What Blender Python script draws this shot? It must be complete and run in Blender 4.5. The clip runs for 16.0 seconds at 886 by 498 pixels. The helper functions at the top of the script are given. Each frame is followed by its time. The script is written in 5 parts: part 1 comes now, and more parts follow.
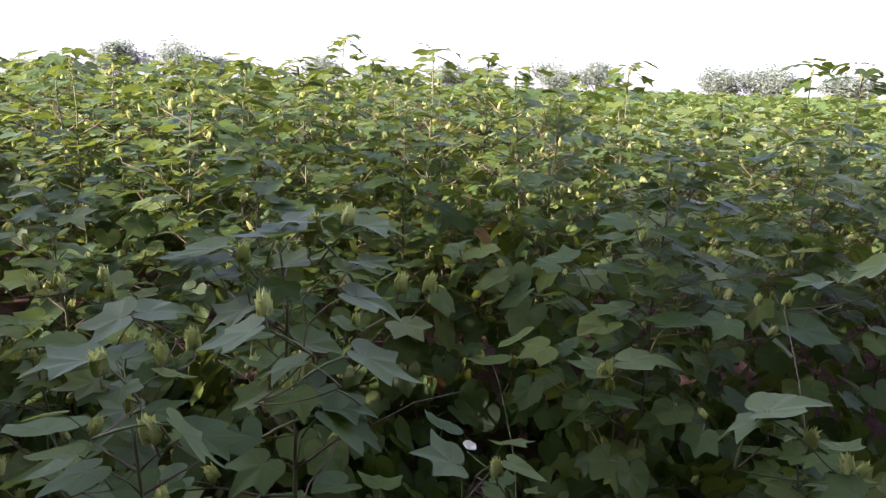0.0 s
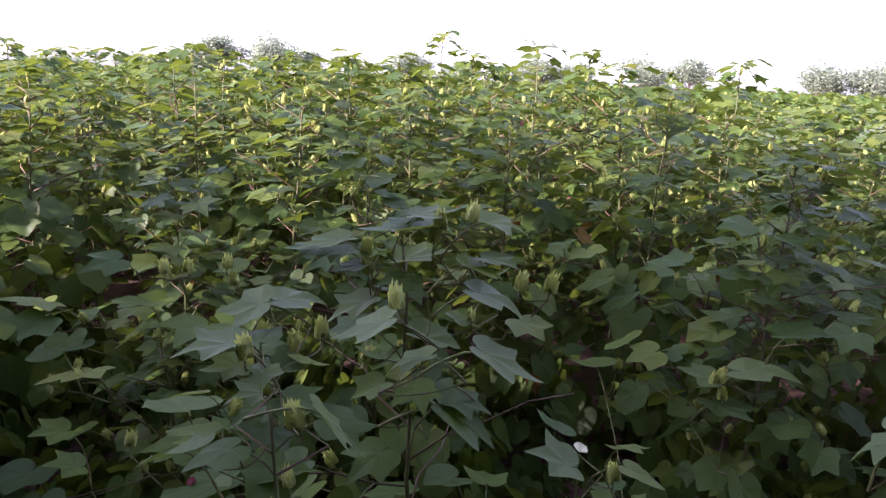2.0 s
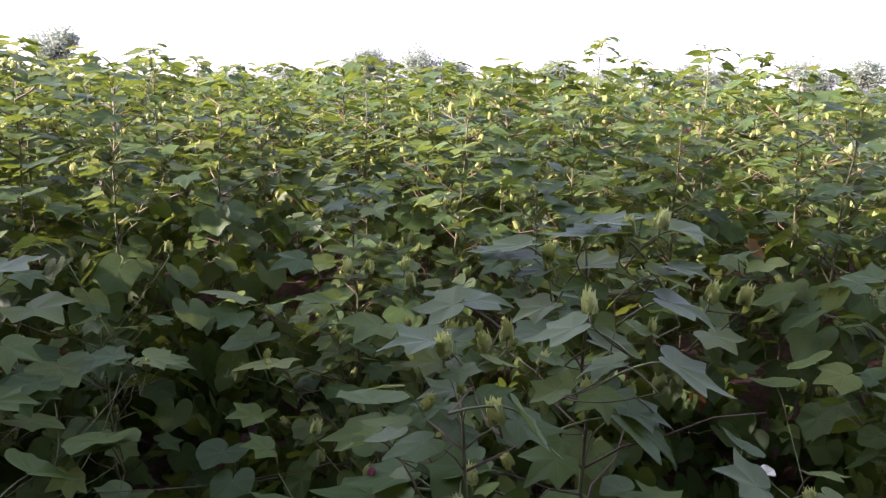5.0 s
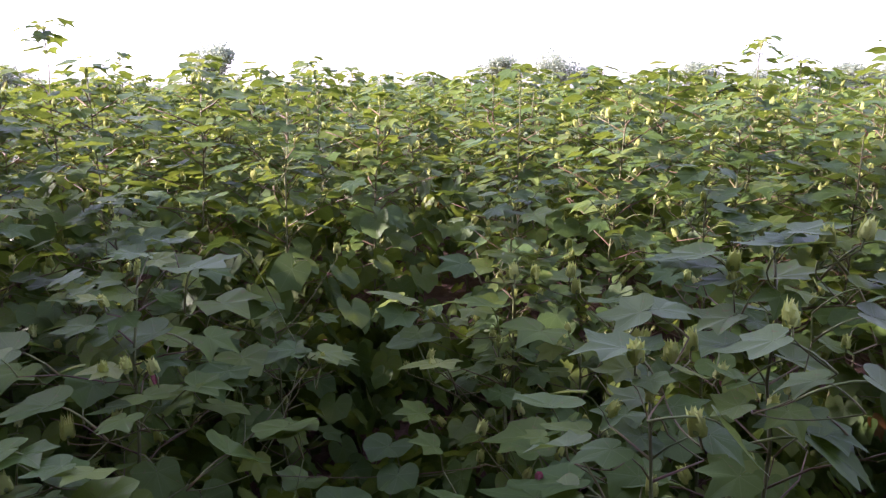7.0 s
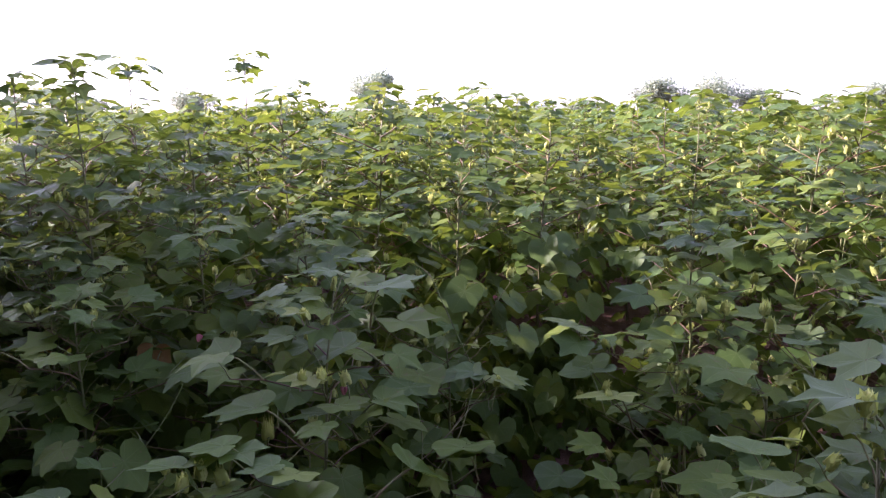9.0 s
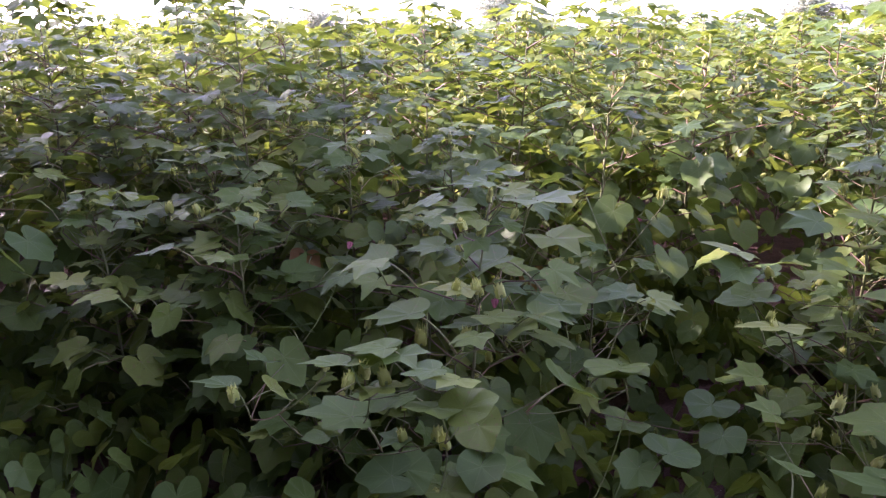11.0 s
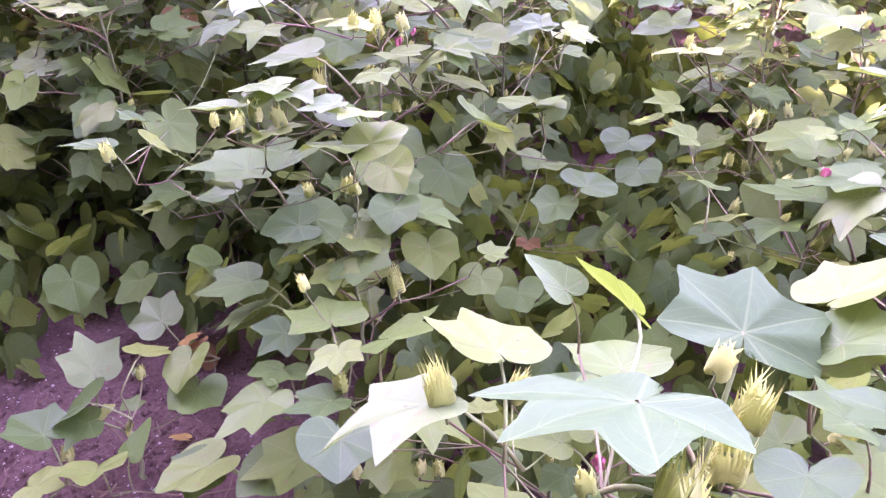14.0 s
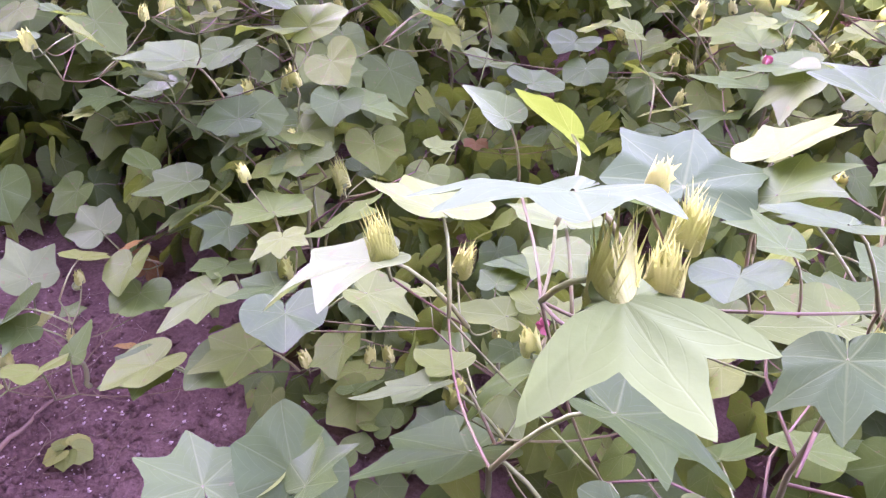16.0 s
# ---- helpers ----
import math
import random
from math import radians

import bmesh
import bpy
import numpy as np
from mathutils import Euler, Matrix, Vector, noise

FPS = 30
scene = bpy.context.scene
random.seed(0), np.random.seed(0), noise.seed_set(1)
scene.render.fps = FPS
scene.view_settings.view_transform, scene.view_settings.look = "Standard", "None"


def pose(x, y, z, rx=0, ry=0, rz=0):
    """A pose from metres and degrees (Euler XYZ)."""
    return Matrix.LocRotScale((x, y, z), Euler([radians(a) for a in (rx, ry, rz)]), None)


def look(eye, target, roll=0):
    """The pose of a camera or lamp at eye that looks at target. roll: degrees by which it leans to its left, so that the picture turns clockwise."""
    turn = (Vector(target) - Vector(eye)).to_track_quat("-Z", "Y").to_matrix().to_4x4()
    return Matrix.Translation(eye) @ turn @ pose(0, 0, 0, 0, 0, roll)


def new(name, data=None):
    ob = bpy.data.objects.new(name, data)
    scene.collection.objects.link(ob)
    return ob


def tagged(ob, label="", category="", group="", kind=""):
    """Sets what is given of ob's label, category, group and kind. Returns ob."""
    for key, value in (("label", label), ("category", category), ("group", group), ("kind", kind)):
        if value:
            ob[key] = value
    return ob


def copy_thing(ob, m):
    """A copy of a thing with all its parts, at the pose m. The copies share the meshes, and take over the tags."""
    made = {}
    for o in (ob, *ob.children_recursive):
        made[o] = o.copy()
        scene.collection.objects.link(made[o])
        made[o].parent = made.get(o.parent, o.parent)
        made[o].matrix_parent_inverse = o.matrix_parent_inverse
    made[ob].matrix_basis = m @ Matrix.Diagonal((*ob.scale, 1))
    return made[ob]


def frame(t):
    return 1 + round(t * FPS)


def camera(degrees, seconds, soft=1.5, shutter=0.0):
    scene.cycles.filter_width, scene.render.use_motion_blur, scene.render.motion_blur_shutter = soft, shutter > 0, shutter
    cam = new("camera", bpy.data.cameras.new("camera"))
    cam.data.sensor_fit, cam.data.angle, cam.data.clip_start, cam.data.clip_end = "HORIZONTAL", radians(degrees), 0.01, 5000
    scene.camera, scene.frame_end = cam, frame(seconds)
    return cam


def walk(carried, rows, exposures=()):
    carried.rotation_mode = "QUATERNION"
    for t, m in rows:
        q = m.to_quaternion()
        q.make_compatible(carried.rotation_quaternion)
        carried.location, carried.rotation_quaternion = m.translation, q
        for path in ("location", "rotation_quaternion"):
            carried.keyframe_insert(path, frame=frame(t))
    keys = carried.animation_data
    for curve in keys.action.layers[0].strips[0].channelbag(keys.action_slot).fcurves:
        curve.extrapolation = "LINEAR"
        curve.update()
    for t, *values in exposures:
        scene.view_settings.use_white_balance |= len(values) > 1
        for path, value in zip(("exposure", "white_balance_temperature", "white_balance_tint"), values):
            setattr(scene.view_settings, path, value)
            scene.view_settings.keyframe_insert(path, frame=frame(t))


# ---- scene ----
cam = camera(63.3, 16.0, soft=1.3)
PATH = [
    (0, (-0.03, 0.024, 1.63), (-0.146, 1.971, 1.187), 1.8),
    (0.5, (-0.05, 0.014, 1.629), (-0.205, 1.955, 1.171), 2.5),
    (1, (-0.078, 0.013, 1.63), (-0.309, 1.948, 1.18), 2.2),
    (1.5, (-0.093, 0.012, 1.63), (-0.383, 1.937, 1.173), 2.3),
    (2, (-0.116, 0.012, 1.63), (-0.453, 1.929, 1.169), 2.3),
    (2.5, (-0.128, 0.008, 1.63), (-0.523, 1.913, 1.168), 2.1),
    (3, (-0.138, 0.005, 1.627), (-0.608, 1.894, 1.17), 1.8),
    (3.2, (-0.144, 0.001, 1.63), (-0.642, 1.883, 1.174), 1.5),
    (5.3, (-0.211, -0.041, 1.623), (-0.947, 1.765, 1.18), 1.2),
    (5.5, (-0.218, -0.049, 1.627), (-0.976, 1.75, 1.191), 1.1),
    (6, (-0.245, -0.07, 1.628), (-1.131, 1.668, 1.188), 0.3),
    (6.5, (-0.263, -0.083, 1.627), (-1.226, 1.614, 1.188), 0.0),
    (7, (-0.285, -0.098, 1.626), (-1.316, 1.559, 1.189), 0.0),
    (7.5, (-0.299, -0.112, 1.626), (-1.386, 1.511, 1.196), -0.2),
    (8, (-0.315, -0.134, 1.634), (-1.47, 1.45, 1.234), -0.0),
    (8.5, (-0.346, -0.159, 1.638), (-1.606, 1.344, 1.253), 0.6),
    (9, (-0.359, -0.177, 1.642), (-1.715, 1.244, 1.266), -0.1),
    (9.5, (-0.369, -0.191, 1.639), (-1.779, 1.175, 1.261), -0.6),
    (10, (-0.393, -0.211, 1.626), (-1.858, 1.088, 1.218), -0.9),
    (10.2, (-0.408, -0.223, 1.623), (-1.915, 1.021, 1.195), -0.9),
    (12.3, (-0.524, -0.234, 1.539), (-1.972, 0.875, 0.718), -0.4),
    (12.5, (-0.527, -0.23, 1.527), (-1.955, 0.88, 0.674), -0.5),
    (13, (-0.533, -0.212, 1.479), (-1.877, 0.921, 0.524), -0.8),
    (13.5, (-0.53, -0.19, 1.44), (-1.798, 0.968, 0.415), -0.7),
    (14, (-0.522, -0.173, 1.412), (-1.723, 0.999, 0.324), -1.0),
    (14.5, (-0.511, -0.175, 1.369), (-1.647, 0.98, 0.196), -0.7),
    (15, (-0.513, -0.186, 1.347), (-1.641, 0.94, 0.139), -1.1),
    (15.5, (-0.511, -0.198, 1.333), (-1.633, 0.916, 0.107), -0.8),
    (16, (-0.479, -0.198, 1.317), (-1.523, 0.994, 0.097), 0.4),
]
walk(cam, [(t, look(eye, target, roll)) for t, eye, target, roll in PATH],
     [(0, 2.03, 5630, 41), (3, 2.07, 5630, 43), (6, 2.25, 5630, 46), (10.2, 2.38, 5630, 46), (12.3, 4.9, 5700, 91), (13.4, 5.27, 5710, 92), (14.5, 5.3, 5740, 91), (16, 5.25, 5770, 91)])

# ---- world and sun ----
SUN_AZ, SUN_EL = -119.0, 24.0          # degrees from +y, clockwise seen from above; above the horizon
world = bpy.data.worlds.new("sky")
scene.world = world
world.use_nodes = True
wn = world.node_tree
sky = wn.nodes.new("ShaderNodeTexSky")
sky.sky_type = "NISHITA"
sky.sun_disc = False
sky.sun_elevation = radians(SUN_EL)
sky.sun_rotation = radians(SUN_AZ)
sky.air_density, sky.dust_density, sky.ozone_density = 1.0, 1.5, 1.0
haze = wn.nodes.new("ShaderNodeHueSaturation")
haze.inputs["Saturation"].default_value = 0.5
wn.links.new(sky.outputs[0], haze.inputs["Color"])
wn.links.new(haze.outputs[0], wn.nodes["Background"].inputs[0])
wn.nodes["Background"].inputs[1].default_value = 0.15
sun_data = bpy.data.lights.new("sun", "SUN")
sun_data.energy, sun_data.angle, sun_data.color = 5.0, radians(2.0), (1.0, 0.88, 0.68)
sun = new("sun", sun_data)
az, el = radians(SUN_AZ), radians(SUN_EL)
toward = Vector((math.sin(az) * math.cos(el), math.cos(az) * math.cos(el), math.sin(el)))
sun.matrix_world = look(toward * 50, (0, 0, 0))


# ---- materials ----
class Nodes:
    def __init__(self, name):
        self.mat = bpy.data.materials.new(name)
        self.mat.use_nodes = True
        self.t = self.mat.node_tree
        self.out = self.t.nodes["Material Output"]
        self.bsdf = self.t.nodes["Principled BSDF"]

    def node(self, kind, *ins, **props):
        n = self.t.nodes.new(kind)
        for key, value in props.items():
            setattr(n, key, value)
        for i, v in enumerate(ins):
            if v is None:
                continue
            if isinstance(v, bpy.types.NodeSocket):
                self.t.links.new(v, n.inputs[i])
            else:
                n.inputs[i].default_value = v
        return n

    def math(self, op, a, b=None, c=None):
        return self.node("ShaderNodeMath", a, b, c, operation=op).outputs[0]

    def noise(self, vec, scale, detail=3.0, rough=0.55):
        n = self.node("ShaderNodeTexNoise", vec)
        n.inputs["Scale"].default_value = scale
        n.inputs["Detail"].default_value = detail
        n.inputs["Roughness"].default_value = rough
        return n.outputs[0]

    def ramp(self, fac, *stops):
        r = self.node("ShaderNodeValToRGB", fac)
        e = r.color_ramp.elements
        while len(e) < len(stops):
            e.new(0.5)
        for el_, (p, c) in zip(e, stops):
            el_.position, el_.color = p, (*c, 1)
        return r.outputs[0]

    def mix(self, fac, a, b, blend="MIX"):
        n = self.node("ShaderNodeMix", data_type="RGBA", blend_type=blend)
        for sock, v in ((n.inputs[0], fac), (n.inputs[6], a), (n.inputs[7], b)):
            if isinstance(v, bpy.types.NodeSocket):
                self.t.links.new(v, sock)
            else:
                sock.default_value = v if sock.type == "VALUE" else (*v, 1)
        return n.outputs[2]

    def set(self, **vals):
        for key, v in vals.items():
            sock = self.bsdf.inputs[key.replace("_", " ")]
            if isinstance(v, bpy.types.NodeSocket):
                self.t.links.new(v, sock)
            else:
                sock.default_value = v

    def bump(self, height, strength, distance):
        b = self.node("ShaderNodeBump")
        b.inputs["Strength"].default_value, b.inputs["Distance"].default_value = strength, distance
        self.t.links.new(height, b.inputs["Height"])
        self.t.links.new(b.outputs[0], self.bsdf.inputs["Normal"])

    def translucent(self, color, share):
        tr = self.node("ShaderNodeBsdfTranslucent", color)
        m = self.node("ShaderNodeMixShader", share, self.bsdf.outputs[0], tr.outputs[0])
        self.t.links.new(m.outputs[0], self.out.inputs[0])


def leaf_material(name, tones, glow, share=0.3, rough=0.5, spec=0.22, vein=0.24, spots=0.0, sheen=0.0):
    """A thin leaf: tones vary from leaf to leaf; veins run out from the stalk along the lobes (the leaf's UV has the stalk at 0, 0)."""
    n = Nodes(name)
    uv = n.node("ShaderNodeUVMap").outputs[0]
    sep = n.node("ShaderNodeSeparateXYZ", uv).outputs
    info = n.node("ShaderNodeObjectInfo").outputs["Random"]
    isl = n.node("ShaderNodeNewGeometry").outputs["Random Per Island"]
    rnd = n.math("FRACT", n.math("ADD", n.math("MULTIPLY", info, 7.31), n.math("MULTIPLY", isl, 3.7)))
    geo = n.node("ShaderNodeNewGeometry").outputs["Position"]
    patch = n.noise(geo, 1.3, 2.0)
    base = n.ramp(n.math("ADD", n.math("MULTIPLY", rnd, 0.75), n.math("MULTIPLY", n.math("SUBTRACT", patch, 0.37), 0.8)), *tones)
    ang = n.math("ARCTAN2", sep[0], sep[1])
    rad = n.math("SQRT", n.math("ADD", n.math("MULTIPLY", sep[0], sep[0]), n.math("MULTIPLY", sep[1], sep[1])))
    off = n.math("PINGPONG", ang, radians(24.5))
    near = n.math("PINGPONG", n.math("ADD", ang, radians(24.5)), radians(24.5))
    main = n.math("MULTIPLY", off, rad)
    line = n.math("SUBTRACT", 1.0, n.math("DIVIDE", main, n.math("ADD", 0.02, n.math("MULTIPLY", rad, -0.011))))
    line = n.math("MAXIMUM", line, 0.0)
    side = n.math("PINGPONG", n.math("ADD", n.math("MULTIPLY", rad, 1.0), n.math("MULTIPLY", off, 0.75)), 0.085)
    side = n.math("MAXIMUM", n.math("SUBTRACT", 1.0, n.math("DIVIDE", side, 0.014)), 0.0)
    veins = n.math("MAXIMUM", line, n.math("MULTIPLY", side, 0.35))
    fine = n.noise(uv, 9.0, 4.0)
    base = n.mix(n.math("MULTIPLY", fine, 0.5), base, (0.6, 0.6, 0.6), "MULTIPLY")
    base = n.mix(n.math("MULTIPLY", veins, vein), base, (0.22, 0.27, 0.1))
    if spots:
        cell = n.node("ShaderNodeTexVoronoi", n.node("ShaderNodeVectorMath", uv, n.node("ShaderNodeCombineXYZ", n.math("MULTIPLY", rnd, 31.0), 0.0, 0.0).outputs[0]).outputs[0])
        cell.inputs["Scale"].default_value = 5.0
        speck = n.math("LESS_THAN", cell.outputs["Distance"], n.math("MULTIPLY", n.node("ShaderNodeSeparateXYZ", cell.outputs["Color"]).outputs[0], 0.1))
        speck = n.math("MULTIPLY", speck, n.math("GREATER_THAN", n.node("ShaderNodeSeparateXYZ", cell.outputs["Color"]).outputs[1], 0.55))
        base = n.mix(speck, base, (0.05, 0.035, 0.02))
        sp = n.noise(uv, 5.0, 2.0)
        mask = n.math("MULTIPLY", n.math("GREATER_THAN", n.math("ADD", sp, n.math("MULTIPLY", rnd, 0.12)), 0.74), spots)
        base = n.mix(mask, base, (0.16, 0.1, 0.05))
    n.set(Base_Color=base, Roughness=rough, Specular_IOR_Level=spec, Sheen_Weight=sheen, Sheen_Roughness=0.4)
    n.bump(n.math("ADD", n.math("MULTIPLY", veins, -0.6), n.math("MULTIPLY", fine, 0.7)), 0.4, 0.0016)
    n.translucent(n.mix(0.6, base, glow), share)
    return n.mat


LEAF = leaf_material("cotton leaf", ((0.0, (0.036, 0.075, 0.018)), (0.5, (0.076, 0.13, 0.025)), (0.95, (0.14, 0.185, 0.031))), (0.3, 0.38, 0.03), 0.29, spots=0.5)
YOUNG = leaf_material("young leaf", ((0.0, (0.11, 0.165, 0.035)), (0.6, (0.17, 0.22, 0.045)), (1.0, (0.24, 0.27, 0.06))), (0.4, 0.43, 0.07), 0.35)
BRACT = leaf_material("bract", ((0.0, (0.32, 0.38, 0.1)), (0.6, (0.45, 0.5, 0.16)), (1.0, (0.58, 0.6, 0.25))), (0.6, 0.6, 0.12), 0.4, vein=0.15)
DRY = leaf_material("dying leaf", ((0.0, (0.14, 0.07, 0.025)), (0.5, (0.26, 0.155, 0.035)), (1.0, (0.32, 0.23, 0.06))), (0.5, 0.2, 0.04), 0.25, 0.7, spots=1.0)
# far trees: distance haze is painted into this pale grey-green
HAZED_TREE_LEAF = leaf_material("haze-paled tree leaf", ((0.0, (0.2, 0.26, 0.19)), (0.5, (0.27, 0.33, 0.23)), (1.0, (0.38, 0.41, 0.25))), (0.36, 0.4, 0.27), 0.4, 0.7, 0.3, vein=0.0)

# for the added trees behind the camera; dark, to cut light from there
DARK_LEAF = leaf_material("unseen tree leaf", ((0.0, (0.035, 0.055, 0.02)), (0.5, (0.05, 0.08, 0.025)), (1.0, (0.08, 0.11, 0.035))), (0.15, 0.2, 0.04), 0.2, 0.5, 0.4, vein=0.0)


def plain(name, stops, scale=30.0, rough=0.7, bump=0.3, dist=0.003, spec=0.4, stretch=None):
    n = Nodes(name)
    co = n.node("ShaderNodeTexCoord").outputs["Object"]
    if stretch:
        co = n.node("ShaderNodeMapping", co, None, None, stretch).outputs[0]
    a = n.noise(co, scale, 5.0)
    b = n.noise(co, scale * 0.13, 3.0)
    info = n.node("ShaderNodeObjectInfo").outputs["Random"]
    f = n.math("ADD", n.math("MULTIPLY", a, 0.55), n.math("ADD", n.math("MULTIPLY", b, 0.4), n.math("MULTIPLY", n.math("SUBTRACT", info, 0.5), 0.2)))
    n.set(Base_Color=n.ramp(f, *stops), Roughness=rough, Specular_IOR_Level=spec)
    n.bump(a, bump, dist)
    return n.mat


STEM = plain("stem", ((0.25, (0.09, 0.065, 0.035)), (0.5, (0.13, 0.14, 0.055)), (0.75, (0.15, 0.19, 0.065))), 40, 0.6, stretch=(1, 1, 0.2))
BRANCH = plain("branch", ((0.3, (0.11, 0.05, 0.036)), (0.5, (0.14, 0.09, 0.045)), (0.7, (0.14, 0.16, 0.05))), 25, 0.55)
STALK = plain("leaf stalk", ((0.3, (0.15, 0.085, 0.045)), (0.6, (0.15, 0.19, 0.055))), 8, 0.5)
TWIG = plain("young twig", ((0.3, (0.12, 0.065, 0.038)), (0.48, (0.12, 0.115, 0.042)), (0.65, (0.13, 0.18, 0.045))), 12, 0.6, spec=0.25)
BOLL = plain("green boll", ((0.3, (0.16, 0.22, 0.06)), (0.7, (0.25, 0.3, 0.1))), 3, 0.4)
PETAL = plain("faded petal", ((0.25, (0.45, 0.09, 0.15)), (0.6, (0.62, 0.22, 0.28)), (0.9, (0.75, 0.42, 0.42))), 5, 0.6)
CREAM = plain("cream petal", ((0.2, (0.72, 0.68, 0.42)), (0.8, (0.82, 0.8, 0.66))), 4, 0.6)
BARK = plain("bark", ((0.2, (0.16, 0.12, 0.09)), (0.8, (0.4, 0.35, 0.29))), 6, 0.9, 0.6, 0.03, stretch=(1, 1, 0.25))
PEBBLE = plain("pale grit", ((0.2, (0.2, 0.12, 0.105)), (0.8, (0.5, 0.4, 0.36))), 20, 0.8)


def soil_material():
    n = Nodes("soil")
    co = n.node("ShaderNodeTexCoord").outputs["Object"]
    a, b, c = n.noise(co, 90, 6.0, 0.7), n.noise(co, 9, 5.0), n.noise(co, 0.8, 3.0)
    f = n.math("ADD", n.math("MULTIPLY", a, 0.5), n.math("ADD", n.math("MULTIPLY", b, 0.35), n.math("MULTIPLY", c, 0.2)))
    col = n.ramp(f, (0.3, (0.036, 0.017, 0.014)), (0.5, (0.108, 0.058, 0.046)), (0.72, (0.22, 0.135, 0.108)))
    v = n.node("ShaderNodeTexVoronoi", co)
    v.inputs["Scale"].default_value = 75.0
    grit = n.math("MULTIPLY", n.math("LESS_THAN", v.outputs[0], 0.14), n.math("GREATER_THAN", n.noise(co, 23, 2.0), 0.62))
    col = n.mix(grit, col, (0.42, 0.36, 0.33))
    n.set(Base_Color=col, Roughness=0.95, Specular_IOR_Level=0.2)
    n.bump(n.math("ADD", n.math("MULTIPLY", a, 0.5), b), 1.0, 0.03)
    return n.mat


SOIL = soil_material()


# ---- mesh helpers ----
class Shape:
    """Collects pieces of a mesh: vertices, faces, a UV for each vertex and a material for each face."""

    def __init__(self):
        self.v, self.f, self.uv, self.m, self.n = [], [], [], [], 0

    def add(self, v, f, uv=None, mat=0, matrix=None):
        v = np.asarray(v, float)
        if matrix is not None:
            a = np.array(matrix)
            v = v @ a[:3, :3].T + a[:3, 3]
        self.v.append(v)
        self.uv.append(np.zeros((len(v), 2)) if uv is None else np.asarray(uv, float))
        k = self.n
        self.f.extend([tuple(i + k for i in face) for face in f])
        self.m.extend(mat if isinstance(mat, list) else [mat] * len(f))
        self.n += len(v)

    def tube(self, pts, r0, r1, sides=5, mat=0):
        pts = [Vector(p) for p in pts]
        v, f = [], []
        for i, p in enumerate(pts):
            d = (pts[min(i + 1, len(pts) - 1)] - pts[max(i - 1, 0)]).normalized()
            s = d.orthogonal().normalized() if i == 0 else (side - d * side.dot(d)).normalized()
            side, u = s, d.cross(s)
            r = r0 + (r1 - r0) * i / (len(pts) - 1)
            for k in range(sides):
                a = 2 * math.pi * k / sides
                v.append(p + (s * math.cos(a) + u * math.sin(a)) * r)
        for i in range(len(pts) - 1):
            for k in range(sides):
                k2 = (k + 1) % sides
                f.append((i * sides + k, i * sides + k2, (i + 1) * sides + k2, (i + 1) * sides + k))
        f.append(tuple(range(len(v) - sides, len(v))))
        self.add(v, f, None, mat)

    def mesh(self, name, mats):
        me = bpy.data.meshes.new(name)
        v = np.concatenate(self.v)
        me.from_pydata(v, [], self.f)
        for m in mats:
            me.materials.append(m)
        me.polygons.foreach_set("material_index", self.m)
        me.polygons.foreach_set("use_smooth", [True] * len(self.f))
        uv = np.concatenate(self.uv)
        idx = np.empty(len(me.loops), int)
        me.loops.foreach_get("vertex_index", idx)
        me.uv_layers.new(name="UVMap").data.foreach_set("uv", uv[idx].ravel())
        me.update()
        return me


def part(name, mesh, parent, m=None, label="", kind=""):
    ob = new(name, mesh)
    ob.parent = parent
    if m is not None:
        ob.matrix_basis = m
    return tagged(ob, label, kind=kind)


# ---- cotton leaves, buds and flowers, all with the stalk's joint at the origin and a tip one unit away along +y ----
LOBES = {"five": ((0, 1.0, 26), (48, 0.9, 24), (-48, 0.9, 24), (98, 0.62, 24), (-98, 0.62, 24)),
         "three": ((0, 1.0, 28), (52, 0.88, 27), (-52, 0.88, 27)),
         "heart": ((0, 1.0, 48), (52, 0.84, 24), (-52, 0.84, 24)),
         "lance": ((0, 1.0, 46),),
         "wedge": ((0, 1.0, 30), (58, 0.98, 30), (-52, 0.9, 30))}
BASES = {"five": 0.55, "three": 0.57, "heart": 0.7, "lance": 0.4, "wedge": 0.5}
FOOT = Vector((0, -0.8, -0.85))         # where the stalk joins the branch


